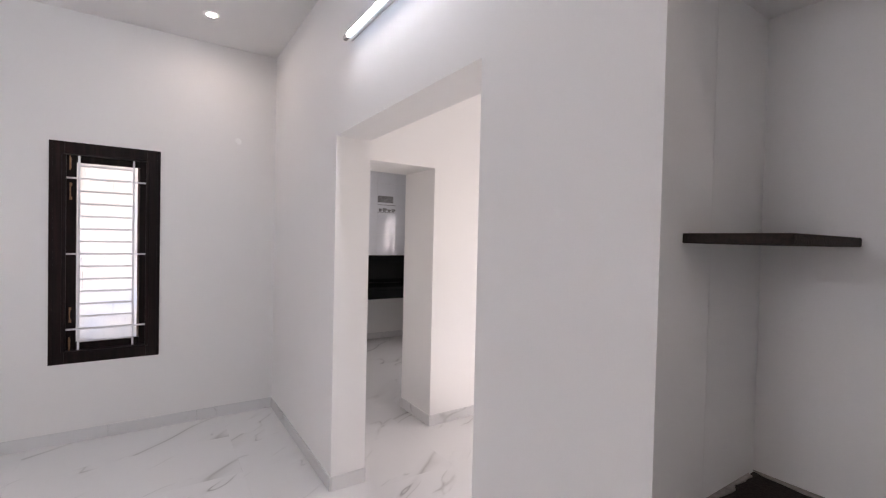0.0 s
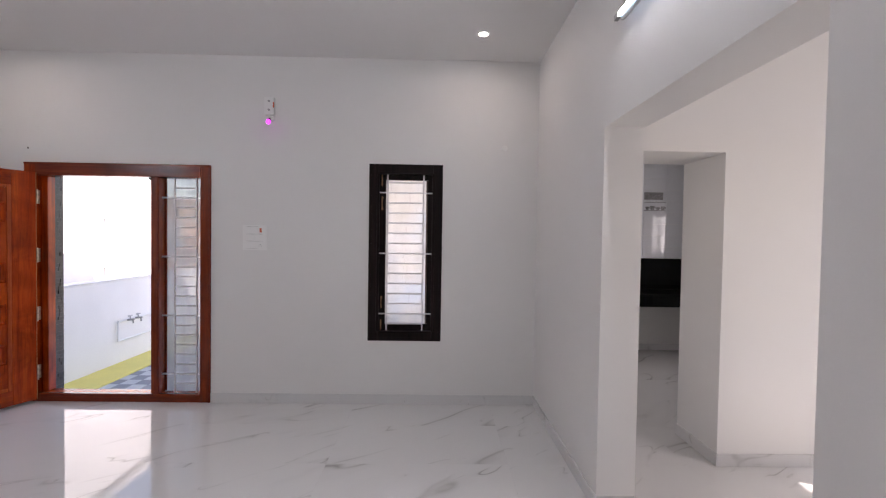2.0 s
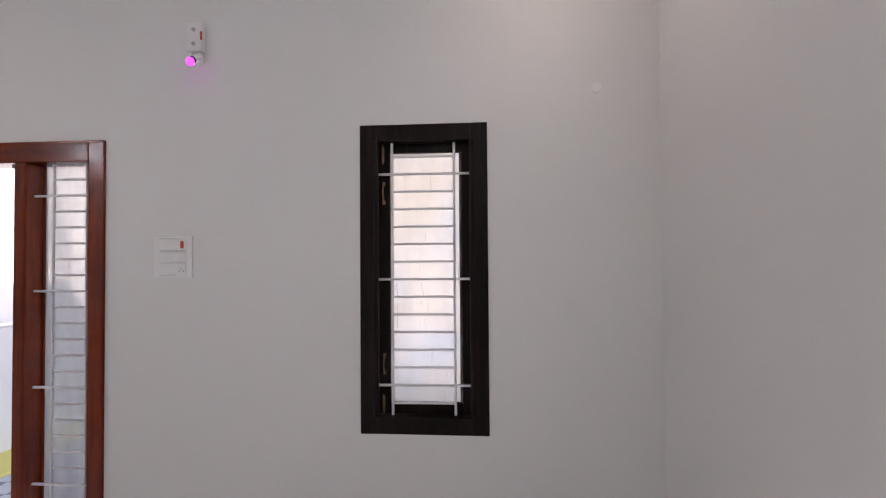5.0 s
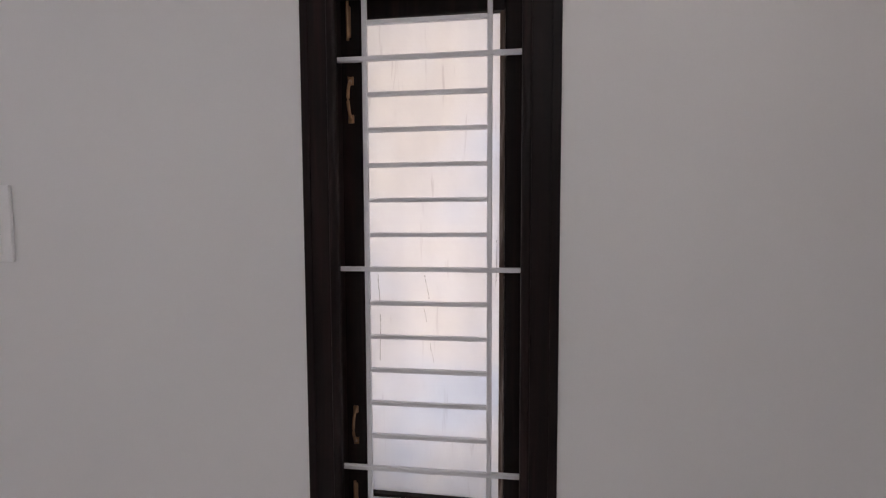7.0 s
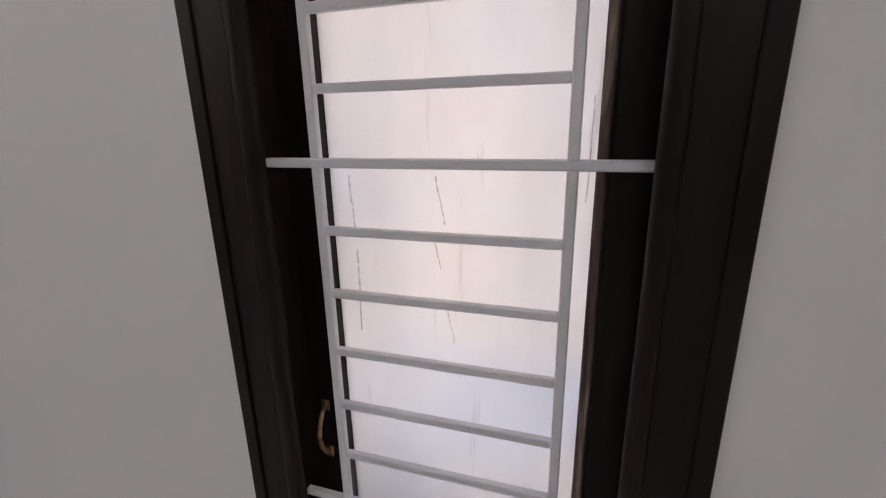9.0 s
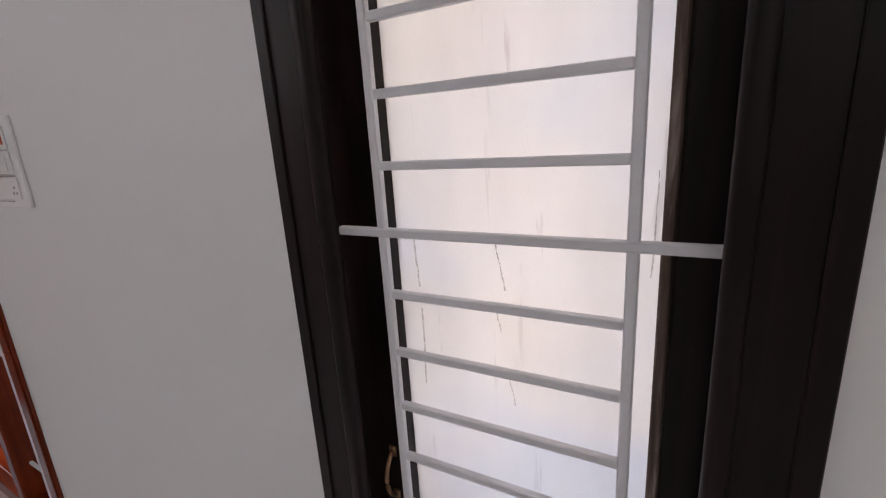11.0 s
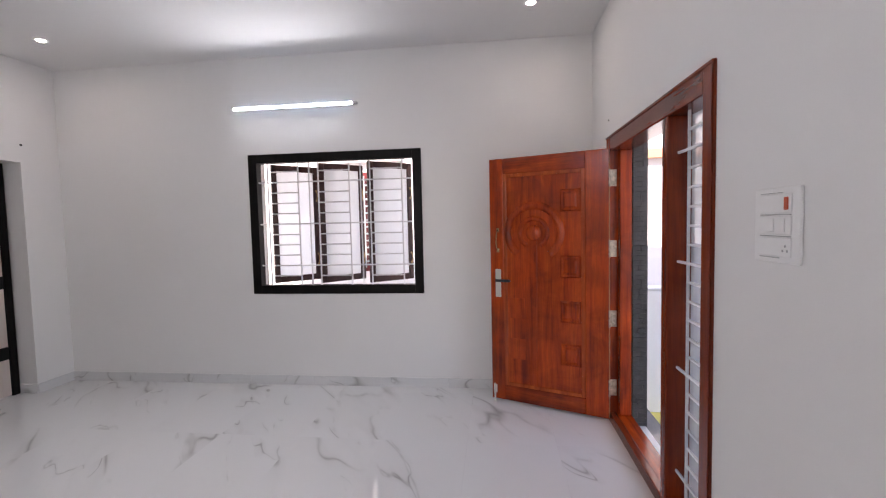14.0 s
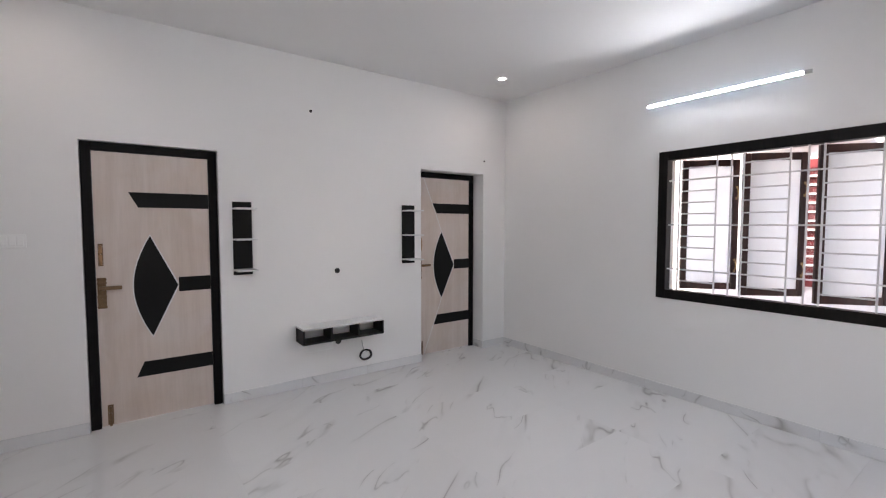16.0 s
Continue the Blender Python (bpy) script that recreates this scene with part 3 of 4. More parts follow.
# sidelight
sl = part("sidelight_pane", box(-1.838, -1.465, 0.100, 0.105, 0.060, z1 - 0.105), GREYGLASS, fd, "grey-tinted sidelight pane with a painted pale reflection veil")
sl.visible_shadow = False
for xa, xb in ((-1.832, -1.820), (-1.482, -1.47)):
    part("glazing_bead", box(xa, xb, 0.088, 0.0995, 0.072, z1 - 0.112, 0.003), TEAK_DARK, fd)
longs = [0.239, 0.764, 1.289, 1.813]
sr = [0.239 + 0.0875 * k for k in range(-1, 20) if k not in (0, 6, 12, 18)]
ladder(fd, Matrix.Translation((0, 0.045, 0)), (-1.722, -1.527), 0.06, 1.995, sr, longs, (-1.834, -1.468), 0.006)
bm = rod((-1.90, 0.02, 1.955), (-1.90, 0.02, 2.0), 0.008)
add_box(bm, -1.925, -1.9005, 0.0, 0.03, 1.962, 1.985, 0.002)
part("bolt_keep", bm, BLACKRUB, fd, "black metal bolt keep")

# the leaf, opened into the room; u runs from the hinge to the free edge
LW, LH = 0.93, 1.985
hinge = Vector((-2.893, -0.016, 0.024))
free = Vector((-3.255, -0.872, 0.024))
du = (free - hinge).normalized()
leaf_m = Matrix.Translation(hinge) @ Matrix.Rotation(math.atan2(du.y, du.x), 4, "Z")
leaf = thing("front_door_leaf", leaf_m, "open carved teak front door leaf, orange-brown varnish, brass fittings", "door")
# local: x = u, +y is the carved face that looks into the room, z up
TK = 0.036
st_h, st_f, rl = 0.165, 0.115, 0.125
part("hinge_stile", box(0, st_h, -TK / 2, TK / 2, 0, LH, 0.004), TEAK, leaf)
part("lock_stile", box(LW - st_f, LW, -TK / 2, TK / 2, 0, LH, 0.004), TEAK, leaf)
part("top_rail", box(st_h, LW - st_f, -TK / 2, TK / 2 - 0.001, LH - rl, LH, 0.004), TEAK_H, leaf)
part("bottom_rail", box(st_h, LW - st_f, -TK / 2, TK / 2 - 0.001, 0, rl, 0.004), TEAK_H, leaf)
part("field", box(st_h - 0.005, LW - st_f + 0.005, -TK / 2 + 0.006, TK / 2 - 0.013, rl - 0.005, LH - rl + 0.005), TEAK, leaf)
fy = TK / 2 - 0.013
MW = 0.030
for a, b, c, d in ((st_h, st_h + MW, rl, LH - rl), (LW - st_f - MW, LW - st_f, rl, LH - rl), (st_h + MW, LW - st_f - MW, rl, rl + MW), (st_h + MW, LW - st_f - MW, LH - rl - MW, LH - rl)):
    part("moulding", box(a, b, fy, fy + 0.010, c, d, 0.006, 2), MOULDING, leaf)
for z in (1.63, 1.125, 0.775, 0.44):
    bm = bmesh.new()
    a, b, c, d = 0.20, 0.355, z - 0.085, z + 0.085
    lo = [bm.verts.new(p) for p in ((a, fy, c), (b, fy, c), (b, fy, d), (a, fy, d))]
    m1 = [bm.verts.new(p) for p in ((a + 0.012, fy + 0.014, c + 0.012), (b - 0.012, fy + 0.014, c + 0.012), (b - 0.012, fy + 0.014, d - 0.012), (a + 0.012, fy + 0.014, d - 0.012))]
    m2 = [bm.verts.new(p) for p in ((a + 0.03, fy + 0.004, c + 0.03), (b - 0.03, fy + 0.004, c + 0.03), (b - 0.03, fy + 0.004, d - 0.03), (a + 0.03, fy + 0.004, d - 0.03))]
    m3 = [bm.verts.new(p) for p in ((a + 0.042, fy + 0.012, c + 0.042), (b - 0.042, fy + 0.012, c + 0.042), (b - 0.042, fy + 0.012, d - 0.042), (a + 0.042, fy + 0.012, d - 0.042))]
    for p, q in ((lo, m1), (m1, m2), (m2, m3)):
        for i in range(4):
            bm.faces.new((p[i], p[(i + 1) % 4], q[(i + 1) % 4], q[i]))
    bm.faces.new(m3)
    bm.faces.new(lo[::-1])
    bmesh.ops.recalc_face_normals(bm, faces=bm.faces)
    part("raised_panel", bm, TEAK, leaf)


def carved_arc(cx, cz, r, w, h, a0, a1, n=40):
    """A rounded moulding bent round a centre on the leaf's face."""
    bm = bmesh.new()
    rings = []
    full = a1 - a0 >= 360
    for i in range(n if full else n + 1):
        a = radians(a0 + (a1 - a0) * i / n)
        rings.append([bm.verts.new((cx + (r + w * s) * math.cos(a), fy + h * k, cz + (r + w * s) * math.sin(a))) for s, k in ((-0.5, -0.1), (-0.42, 0.55), (-0.2, 0.95), (0.1, 1.0), (0.38, 0.6), (0.5, -0.1))])
    for i in range(n):
        p, q = rings[i], rings[(i + 1) % len(rings)]
        for j in range(5):
            bm.faces.new((p[j], p[j + 1], q[j + 1], q[j]))
    if not full:
        bm.faces.new(rings[0])
        bm.faces.new(rings[-1])
    bmesh.ops.recalc_face_normals(bm, faces=bm.faces)
    return bm


CU, CZ = 0.565, 1.385
part("carved_ring", carved_arc(CU, CZ, 0.215, 0.062, 0.022, -52, 232), TEAK, leaf, "", True)
part("carved_ring", carved_arc(CU, CZ, 0.112, 0.040, 0.022, -60, 240), TEAK, leaf, "", True)
part("carved_boss", lathe([(0.062, 0.0), (0.06, 0.010), (0.045, 0.018), (0.02, 0.021), (0.004, 0.0215)], Matrix.Translation((CU, fy - 0.001, CZ)) @ Matrix.Rotation(-math.pi / 2, 4, "X"), 28), TEAK, leaf, "", True)
part("carved_stem", prism([(CU - 0.024, rl + 0.02), (CU + 0.024, rl + 0.02), (CU + 0.03, CZ - 0.06), (CU - 0.03, CZ - 0.06)], "y", fy - 0.002, fy + 0.009, 0.004), TEAK, leaf)
for z in (0.775, 0.44):
    part("raised_panel", prism([(CU + 0.075, z - 0.085), (CU + 0.2, z - 0.085), (CU + 0.2, z + 0.085), (CU + 0.075, z + 0.085)], "y", fy - 0.002, fy + 0.005, 0.004), TEAK, leaf)
# fittings on the leaf
hy = TK / 2
bm = box(LW - 0.092, LW - 0.044, hy, hy + 0.004, 0.86, 1.09, 0.0015)
add_rod(bm, (LW - 0.068, hy, 1.0), (LW - 0.068, hy + 0.03, 1.0), 0.011)
add_rod(bm, (LW - 0.068, hy + 0.003, 0.91), (LW - 0.068, hy + 0.008, 0.91), 0.008)
plate = part("lock_plate", bm, STEEL, leaf, "satin brass lock plate")
part("lever", box(LW - 0.185, LW - 0.058, hy + 0.03, hy + 0.044, 0.989, 1.011, 0.005, 2), BLACKRUB, plate, "black lever handle")
bm = sweep([(LW - 0.070, hy + 0.002 + 0.04 * math.sin(math.pi * i / 12) ** 0.6, 1.245 + 0.165 * i / 12) for i in range(13)], 0.0055, 10)
add_box(bm, LW - 0.081, LW - 0.059, hy, hy + 0.004, 1.228, 1.262, 0.001)
add_box(bm, LW - 0.081, LW - 0.059, hy, hy + 0.004, 1.393, 1.427, 0.001)
part("pull_handle", bm, BRASS, leaf, "brass bow pull handle", True)
bm = rod((LW - 0.03, hy + 0.012, -0.018), (LW - 0.03, hy + 0.012, 0.13), 0.007)
add_box(bm, LW - 0.045, LW - 0.015, hy, hy + 0.006, 0.05, 0.12, 0.001)
add_rod(bm, (LW - 0.03, hy + 0.012, -0.023), (LW - 0.03, hy + 0.012, -0.008), 0.013)
part("door_stopper", bm, STEEL, leaf, "steel drop-down door stopper")
# thin lighter strip puts the highlight on the hinge edge into colour
part("edge_lipping", box(-0.0045, -0.0005, -TK / 2 + 0.002, TK / 2 - 0.002, 0.003, LH - 0.003, 0.001), EDGE_HIGHLIGHT, leaf, "lighter strip for the highlight on the leaf edge")
for z in (1.775, 1.265, 0.75, 0.235):
    bm = box(-0.008, -0.005, -TK / 2 + 0.001, TK / 2 + 0.003, z - 0.06, z + 0.06, 0.001)
    add_rod(bm, (-0.006, hy + 0.004, z - 0.063), (-0.006, hy + 0.004, z + 0.063), 0.006, 10)
    part("hinge", bm, HINGE, leaf, "patterned brass butt hinge")
    wz = z + 0.024
    bm = box(x0 + 0.0955, x0 + 0.0985, -0.008, 0.036, wz - 0.06, wz + 0.06, 0.001)
    for k in (-0.04, 0.0, 0.04):
        add_rod(bm, (x0 + 0.098, 0.02, wz + k), (x0 + 0.100, 0.02, wz + k), 0.004, 8)
    part("hinge_plate", bm, HINGE, fd, "patterned brass hinge plate")

# ---- wide west window: built in a local plane, x along the wall, y outward ----
ww = tagged(new("window_2"), "wide black timber window, white grille, sashes swung open outward", kind="structure")
ww.matrix_world = Matrix.Translation((XW, 0, 0)) @ Matrix.Rotation(math.pi / 2, 4, "Z")
# local x = world y, local y = -world x (outward)
a0, a1, z0, z1 = WW
frame_parts(ww, a0, a1, z0, z1, 0.080, -0.012, 0.075, BLACKFRAME, None, 0.003, ("window_frame", "window_head", "window_sill"))
ia0, ia1, iz0, iz1 = a0 + 0.080, a1 - 0.080, z0 + 0.080, z1 - 0.080
bay = (ia1 - ia0) / 3
lz = [1.135, 1.525, 1.915]
gap = (lz[1] - lz[0]) / 4
wr = [lz[0] - gap] + [lz[0] + gap * k for k in (1, 2, 3, 5, 6, 7)] + [lz[2] + gap]
for k in range(3):
    b0 = ia0 + bay * k
    ladder(ww, Matrix.Translation((0, 0.03, 0)), (b0 + 0.087, b0 + 0.385), iz0 - 0.004, iz1 + 0.004, wr, [], None, 0.006)
for k in (1, 2):
    b0 = ia0 + bay * k
    part("upright", box(b0 - 0.006, b0 + 0.006, 0.024, 0.036, iz0 - 0.004, iz1 + 0.004, 0.002), WHITEMETAL, ww)
for z in lz:
    part("long_bar", box(ia0 - 0.004, ia1 + 0.004, 0.0205, 0.0335, z - 0.006, z + 0.006, 0.002), WHITEMETAL, ww)
for k in range(3):
    sash = new("sash")
    sash.parent = ww
    sash.matrix_local = Matrix.Translation((ia0 + bay * k + 0.004, 0.245, 0)) @ Matrix.Rotation(radians((46, 46, 41)[k]), 4, "Z")
    sw = bay - 0.008
    za, zb = iz0 - 0.012, iz1 + 0.022
    part("stile", box(0, 0.052, -0.018, 0.018, za, zb, 0.004), SASHWOOD, sash)
    part("stile", box(sw - 0.052, sw, -0.018, 0.018, za, zb, 0.004), SASHWOOD, sash)
    part("rail", box(0.052, sw - 0.052, -0.017, 0.018, zb - 0.06, zb, 0.004), SASHWOOD, sash)
    part("rail", box(0.052, sw - 0.052, -0.017, 0.018, za, za + 0.06, 0.004), SASHWOOD, sash)
    part("pane", box(0.046, sw - 0.046, -0.003, 0.003, za + 0.054, zb - 0.054), FROST_COOL, sash, "frosted glass pane")
    for z in (za + 0.22, zb - 0.3):
        pull(sash, Matrix.Translation((sw - 0.026, -0.0185, z)), 0.1)


# ---- laminate room doors ----
def room_door(name, x0, x1, z1, yf, lines=False):
    """Black frame and pale leaf with black bands and a leaf-shaped inlay; the leaf is shut."""
    root = tagged(new(name), "pale laminate door with black inlay bands in black frame, shut", kind="structure")
    fw = 0.062
    part("jamb", box(x0, x0 + fw, yf - 0.09, yf, 0.001, z1, 0.004), BLACKFRAME, root)
    part("jamb", box(x1 - fw, x1, yf - 0.09, yf, 0.001, z1, 0.004), BLACKFRAME, root)
    part("head", box(x0 + fw, x1 - fw, yf - 0.09, yf - 0.001, z1 - fw, z1, 0.004), BLACKFRAME, root)
    lx0, lx1, lz0, lz1 = x0 + fw + 0.003, x1 - fw - 0.003, 0.012, z1 - fw - 0.003
    y = yf - 0.014
    leaf = part("leaf", box(lx0, lx1, y - 0.032, y, lz0, lz1, 0.002), LAMINATE, root)
    # seen from the room, the lock side is at high x, the hinge side at low x
    w, h = lx1 - lx0, lz1 - lz0
    cx, cz = lx0 + 0.525 * w + 0.018, lz0 + 0.503 * h
    tip = lx0 + 0.285 * w + 0.02
    top, bot = cz + 0.395, cz - 0.388
    bow = []
    for i in range(17):
        t = i / 16
        bow.append((cx + 0.115 * math.sin(math.pi * t) ** 0.9 + 0.0, top + (bot - top) * t))
    shape = bow + [(tip, cz)]
    edge = [(cx + (px - cx) * 1.07, cz + (pz - cz) * 1.035) for px, pz in shape]
    part("inlay_edge", prism(edge[::-1], "y", y + 0.0005, y + 0.0015), WHITELAM, leaf, "thin pale inlay edging")
    part("inlay", prism(shape[::-1], "y", y + 0.001, y + 0.003), BLACKLAM, leaf, "black leaf-shaped inlay")
    for fz, skew, reach in ((0.83, 0.06, 0.64), (0.505, 0.0, 0.305), (0.190, -0.05, 0.635)):
        bz = lz0 + fz * h
        xb = lx0 + reach * w
        part("band", prism([(lx0 + 0.001, bz - 0.058), (lx0 + 0.001, bz + 0.058), (xb + max(skew, 0) * 1.0, bz + 0.058), (xb - min(skew, 0) * 1.0, bz - 0.058)], "y", y + 0.0005, y + 0.0025), BLACKLAM, leaf, "black laminate band")
    # fine pale lines from the inlay's points to the leaf's corners
    for (ax, az), (bx, bz) in (((cx, top + 0.012), (lx1 - 0.09, lz1)), ((cx, bot - 0.012), (lx1 - 0.09, lz0))) if lines else ():
        part("groove", prism([(ax - 0.004, az), (ax + 0.004, az), (bx + 0.004, bz), (bx - 0.004, bz)], "y", y + 0.0003, y + 0.001), WHITELAM, leaf)
    hx = lx1 - 0.031
    bm = box(hx - 0.026, hx + 0.026, y, y + 0.005, 0.905, 1.135, 0.0015)
    for k in (0.918, 0.995, 1.095, 1.122):
        add_box(bm, hx - 0.029, hx + 0.029, y + 0.001, y + 0.009, k - 0.008, k + 0.008, 0.002)
    add_rod(bm, (hx, y, 1.06), (hx, y + 0.045, 1.06), 0.01)
    add_rod(bm, (hx, y + 0.004, 0.97), (hx, y + 0.009, 0.97), 0.009)
    plate = part("lock_plate", bm, ANTIQUE, leaf, "antique brass lock plate")
    part("lever", box(hx - 0.122, hx + 0.014, y + 0.038, y + 0.056, 1.046, 1.074, 0.006, 2), ANTIQUE, plate)
    grip = box(hx - 0.015, hx + 0.015, y, y + 0.004, 1.222, 1.388, 0.0015)
    add_box(grip, hx - 0.012, hx + 0.012, y + 0.004, y + 0.03, 1.232, 1.256, 0.003)
    add_box(grip, hx - 0.012, hx + 0.012, y + 0.004, y + 0.03, 1.354, 1.378, 0.003)
    grip = part("pull_handle", grip, ANTIQUE, leaf, "brass pull handle on a plate")
    part("grip", sweep([(hx, y + 0.03 + 0.012 * math.sin(math.pi * k / 8), 1.234 + 0.142 * k / 8) for k in range(9)], 0.011, 10), COPPER, grip, "", True)
    bm = box(hx - 0.04, hx - 0.004, y, y + 0.006, 0.02, 0.17, 0.001)
    add_rod(bm, (hx - 0.022, y + 0.012, 0.012), (hx - 0.022, y + 0.012, 0.16), 0.009)
    add_rod(bm, (hx - 0.022, y + 0.012, 0.11), (hx - 0.022, y + 0.032, 0.11), 0.007)
    part("tower_bolt", bm, ANTIQUE, leaf, "antique brass tower bolt at the foot")
    return root


room_door("door_2", D1[0] + 0.004, D1[1] - 0.004, D1[3] - 0.004, YS - 0.035)
room_door("door_3", D2[0] + 0.012, D2[1] - 0.002, D2[3] - 0.004, YS - 0.17, True)


# ---- south wall: display shelves, media shelf, wires ----
def display_shelf(x0, x1, z0, z1):
    root = thing("display_shelf", Matrix.Translation(((x0 + x1) / 2, YS, z0)), "black wall-mounted display panel with three thin white shelves", "wall shelf", "display shelves beside the media shelf")
    w, h = x1 - x0, z1 - z0
    part("back_panel", box(-w / 2, w / 2, 0, 0.016, 0, h, 0.002), BLACKLAM, root)
    for f in (0.075, 0.49, 0.905):
        part("shelf_board", box(-w / 2 - 0.006, w / 2 + 0.006, 0.0165, 0.195, f * h - 0.006, f * h + 0.006, 0.001), WHITELAM, root, "thin white shelf board")
    return root


display_shelf(-0.482, -0.330, 1.10, 1.722)
display_shelf(-2.142, -1.988, 1.115, 1.735)

tv = thing("media_shelf", Matrix.Translation((-1.2525, YS, 0.445)), "floating black media shelf with white top and three open bays", "wall shelf")
w, d, h = 0.81, 0.20, 0.15
part("top_board", box(-w / 2, w / 2, 0, d, h - 0.018, h, 0.001), WHITELAM, tv, "white laminate top board")
part("bottom_board", box(-w / 2, w / 2, 0, d, 0, 0.016, 0.001), BLACKLAM, tv)
for x in (-w / 2, -w / 6 - 0.008, w / 6 - 0.008, w / 2 - 0.016):
    part("divider", box(x, x + 0.016, 0, d - 0.001, 0.016, h - 0.018), BLACKLAM, tv)


def socket_plate(name, x, z, w, h, y=YS, face=1, label="white plastic switch plate", cat="switch"):
    m = Matrix.Translation((x, y, z))
    if face < 0:
        m = m @ Matrix.Rotation(math.pi, 4, "Z")
    root = thing(name, m, label, cat)
    part("plate", box(-w / 2, w / 2, 0, 0.010, -h / 2, h / 2, 0.004, 2), PLASTIC, root)
    return root


s = socket_plate("socket_plate", -1.07, 0.355, 0.27, 0.075, label="white plastic socket plate under the media shelf", cat="socket")
for k in (-1, 0, 1):
    part("socket", box(k * 0.08 - 0.03, k * 0.08 + 0.03, 0.010, 0.013, -0.026, 0.026, 0.002), PLASTIC, s)
s = socket_plate("switch_plate", 1.02, 1.418, 0.14, 0.09, label="white plastic switch plate on white wall", cat="switch")
for k in (-1, 0, 1):
    part("rocker", box(k * 0.04 - 0.017, k * 0.04 + 0.017, 0.010, 0.014, -0.03, 0.03, 0.002), PLASTIC, s)

for x, z, r in ((-1.258, 1.082, 0.026), (-1.019, 2.576, 0.014), (-3.152, 2.295, 0.010), (-1.26, 0.386, 0.030)):
    c = thing("conduit_end", Matrix.Translation((x, YS, z)), "black rubber conduit end set in white wall", "conduit end")
    part("ring", lathe([(r, 0), (r, 0.004), (r * 0.8, 0.006), (r * 0.6, 0.002), (0.001, 0.001)], Matrix.Rotation(-math.pi / 2, 4, "X"), 16), BLACKRUB, c)
coil = thing("cable_coil", Matrix.Translation((-1.545, YS + 0.02, 0.205)), "coiled black cable hanging from white wall", "cable")
for k, (r, dy) in enumerate(((0.062, 0.0), (0.056, 0.008), (0.066, 0.014))):
    part("loop", sweep([(r * math.cos(a / 24 * 2 * math.pi), dy - 0.012 + 0.006 * math.sin(a), 0.8 * r * math.sin(a / 24 * 2 * math.pi)) for a in range(24)], 0.006, 8, True), BLACKRUB, coil, "", True)
part("lead", sweep([(0.02, 0.0, 0.05), (0.03, -0.004, 0.09), (0.035, -0.012, 0.13), (0.035, -0.019, 0.155)], 0.004, 8), GREYPLASTIC, coil, "grey lead")

# ---- north wall: switch plate, lamp holder with pink night bulb ----
s = socket_plate("switch_plate", -0.995, 1.472, 0.212, 0.222, YN, -1, "white plastic switchboard with red-lit rocker", "switch")
part("module_strip", box(-0.075, 0.075, 0.010, 0.0135, 0.035, 0.092, 0.002), PLASTIC, s)
part("module_strip", box(-0.075, 0.075, 0.010, 0.0135, -0.028, 0.028, 0.002), PLASTIC, s)
part("module_strip", box(-0.075, 0.075, 0.010, 0.0135, -0.092, -0.035, 0.002), PLASTIC, s)
part("indicator_rocker", box(-0.062, -0.044, 0.0135, 0.016, 0.045, 0.082, 0.002), REDPLASTIC, s, "red rocker")
for x in (-0.03, 0.02):
    part("rocker", box(x - 0.02, x + 0.02, 0.0135, 0.0165, -0.02, 0.02, 0.002), PLASTIC, s)
for x, z in ((-0.05, -0.06), (-0.06, -0.074), (-0.04, -0.074)):
    part("socket_hole", rod((x, 0.0125, z), (x, 0.0142, z), 0.004, 8), GREYPLASTIC, s)
for z, xa in ((0.0955, -0.03), (0.0315, -0.07), (-0.0315, -0.07), (-0.0955, -0.02)):
    part("groove_line", box(xa, 0.07, 0.0102, 0.0140, z - 0.0009, z + 0.0009), GREYPLASTIC, s)

lamp = thing("night_lamp", Matrix.Translation((-0.868, YN, 2.545)) @ Matrix.Rotation(math.pi, 4, "Z"), "white plastic wall lamp holder with glowing pink night bulb", "night lamp")
part("switch_box", box(-0.042, 0.042, 0, 0.035, 0.0, 0.152, 0.005, 2), PLASTIC, lamp)
for z in (0.04, 0.115):
    part("knob", rod((0.0, 0.035, z), (0.0, 0.041, z), 0.010, 14), GREYPLASTIC, lamp)
part("indicator", box(-0.0425, -0.034, 0.028, 0.037, 0.06, 0.105, 0.001), REDPLASTIC, lamp, "red indicator")
part("holder", lathe([(0.034, 0), (0.034, 0.012), (0.022, 0.016), (0.022, 0.055), (0.019, 0.06)], Matrix.Translation((-0.010, 0.008, -0.028)) @ Matrix.Rotation(radians(-115), 4, "X"), 20), PLASTIC, lamp, "", True)
part("cap", rod((-0.0112, 0.058, -0.055), (-0.012, 0.070, -0.064), 0.0185, 16), BLACKRUB, lamp, "dark bulb cap", True)
ball = bmesh.new()
bmesh.ops.create_uvsphere(ball, u_segments=20, v_segments=12, radius=0.020, matrix=Matrix.Translation((-0.012, 0.080, -0.074)) @ Matrix.Diagonal((1, 1, 1.08, 1)))
part("bulb", ball, PINK, lamp, "glowing pink night bulb", True)
nail = thing("wall_nail", Matrix.Translation((-2.96, YN, 2.222)), "small dark nail in white wall above the door", "nail")
part("head", lathe([(0.007, 0), (0.007, 0.003), (0.004, 0.006), (0.001, 0.0065)], Matrix.Rotation(math.pi / 2, 4, "X"), 12), BLACKRUB, nail)
cap = thing("blanking_disc", Matrix.Translation((1.198, YN, 2.295)), "small round white cover on white wall", "wall cover")
part("disc", lathe([(0.026, 0), (0.026, 0.004), (0.02, 0.007), (0.001, 0.008)], Matrix.Rotation(math.pi / 2, 4, "X"), 18), PLASTIC, cap)


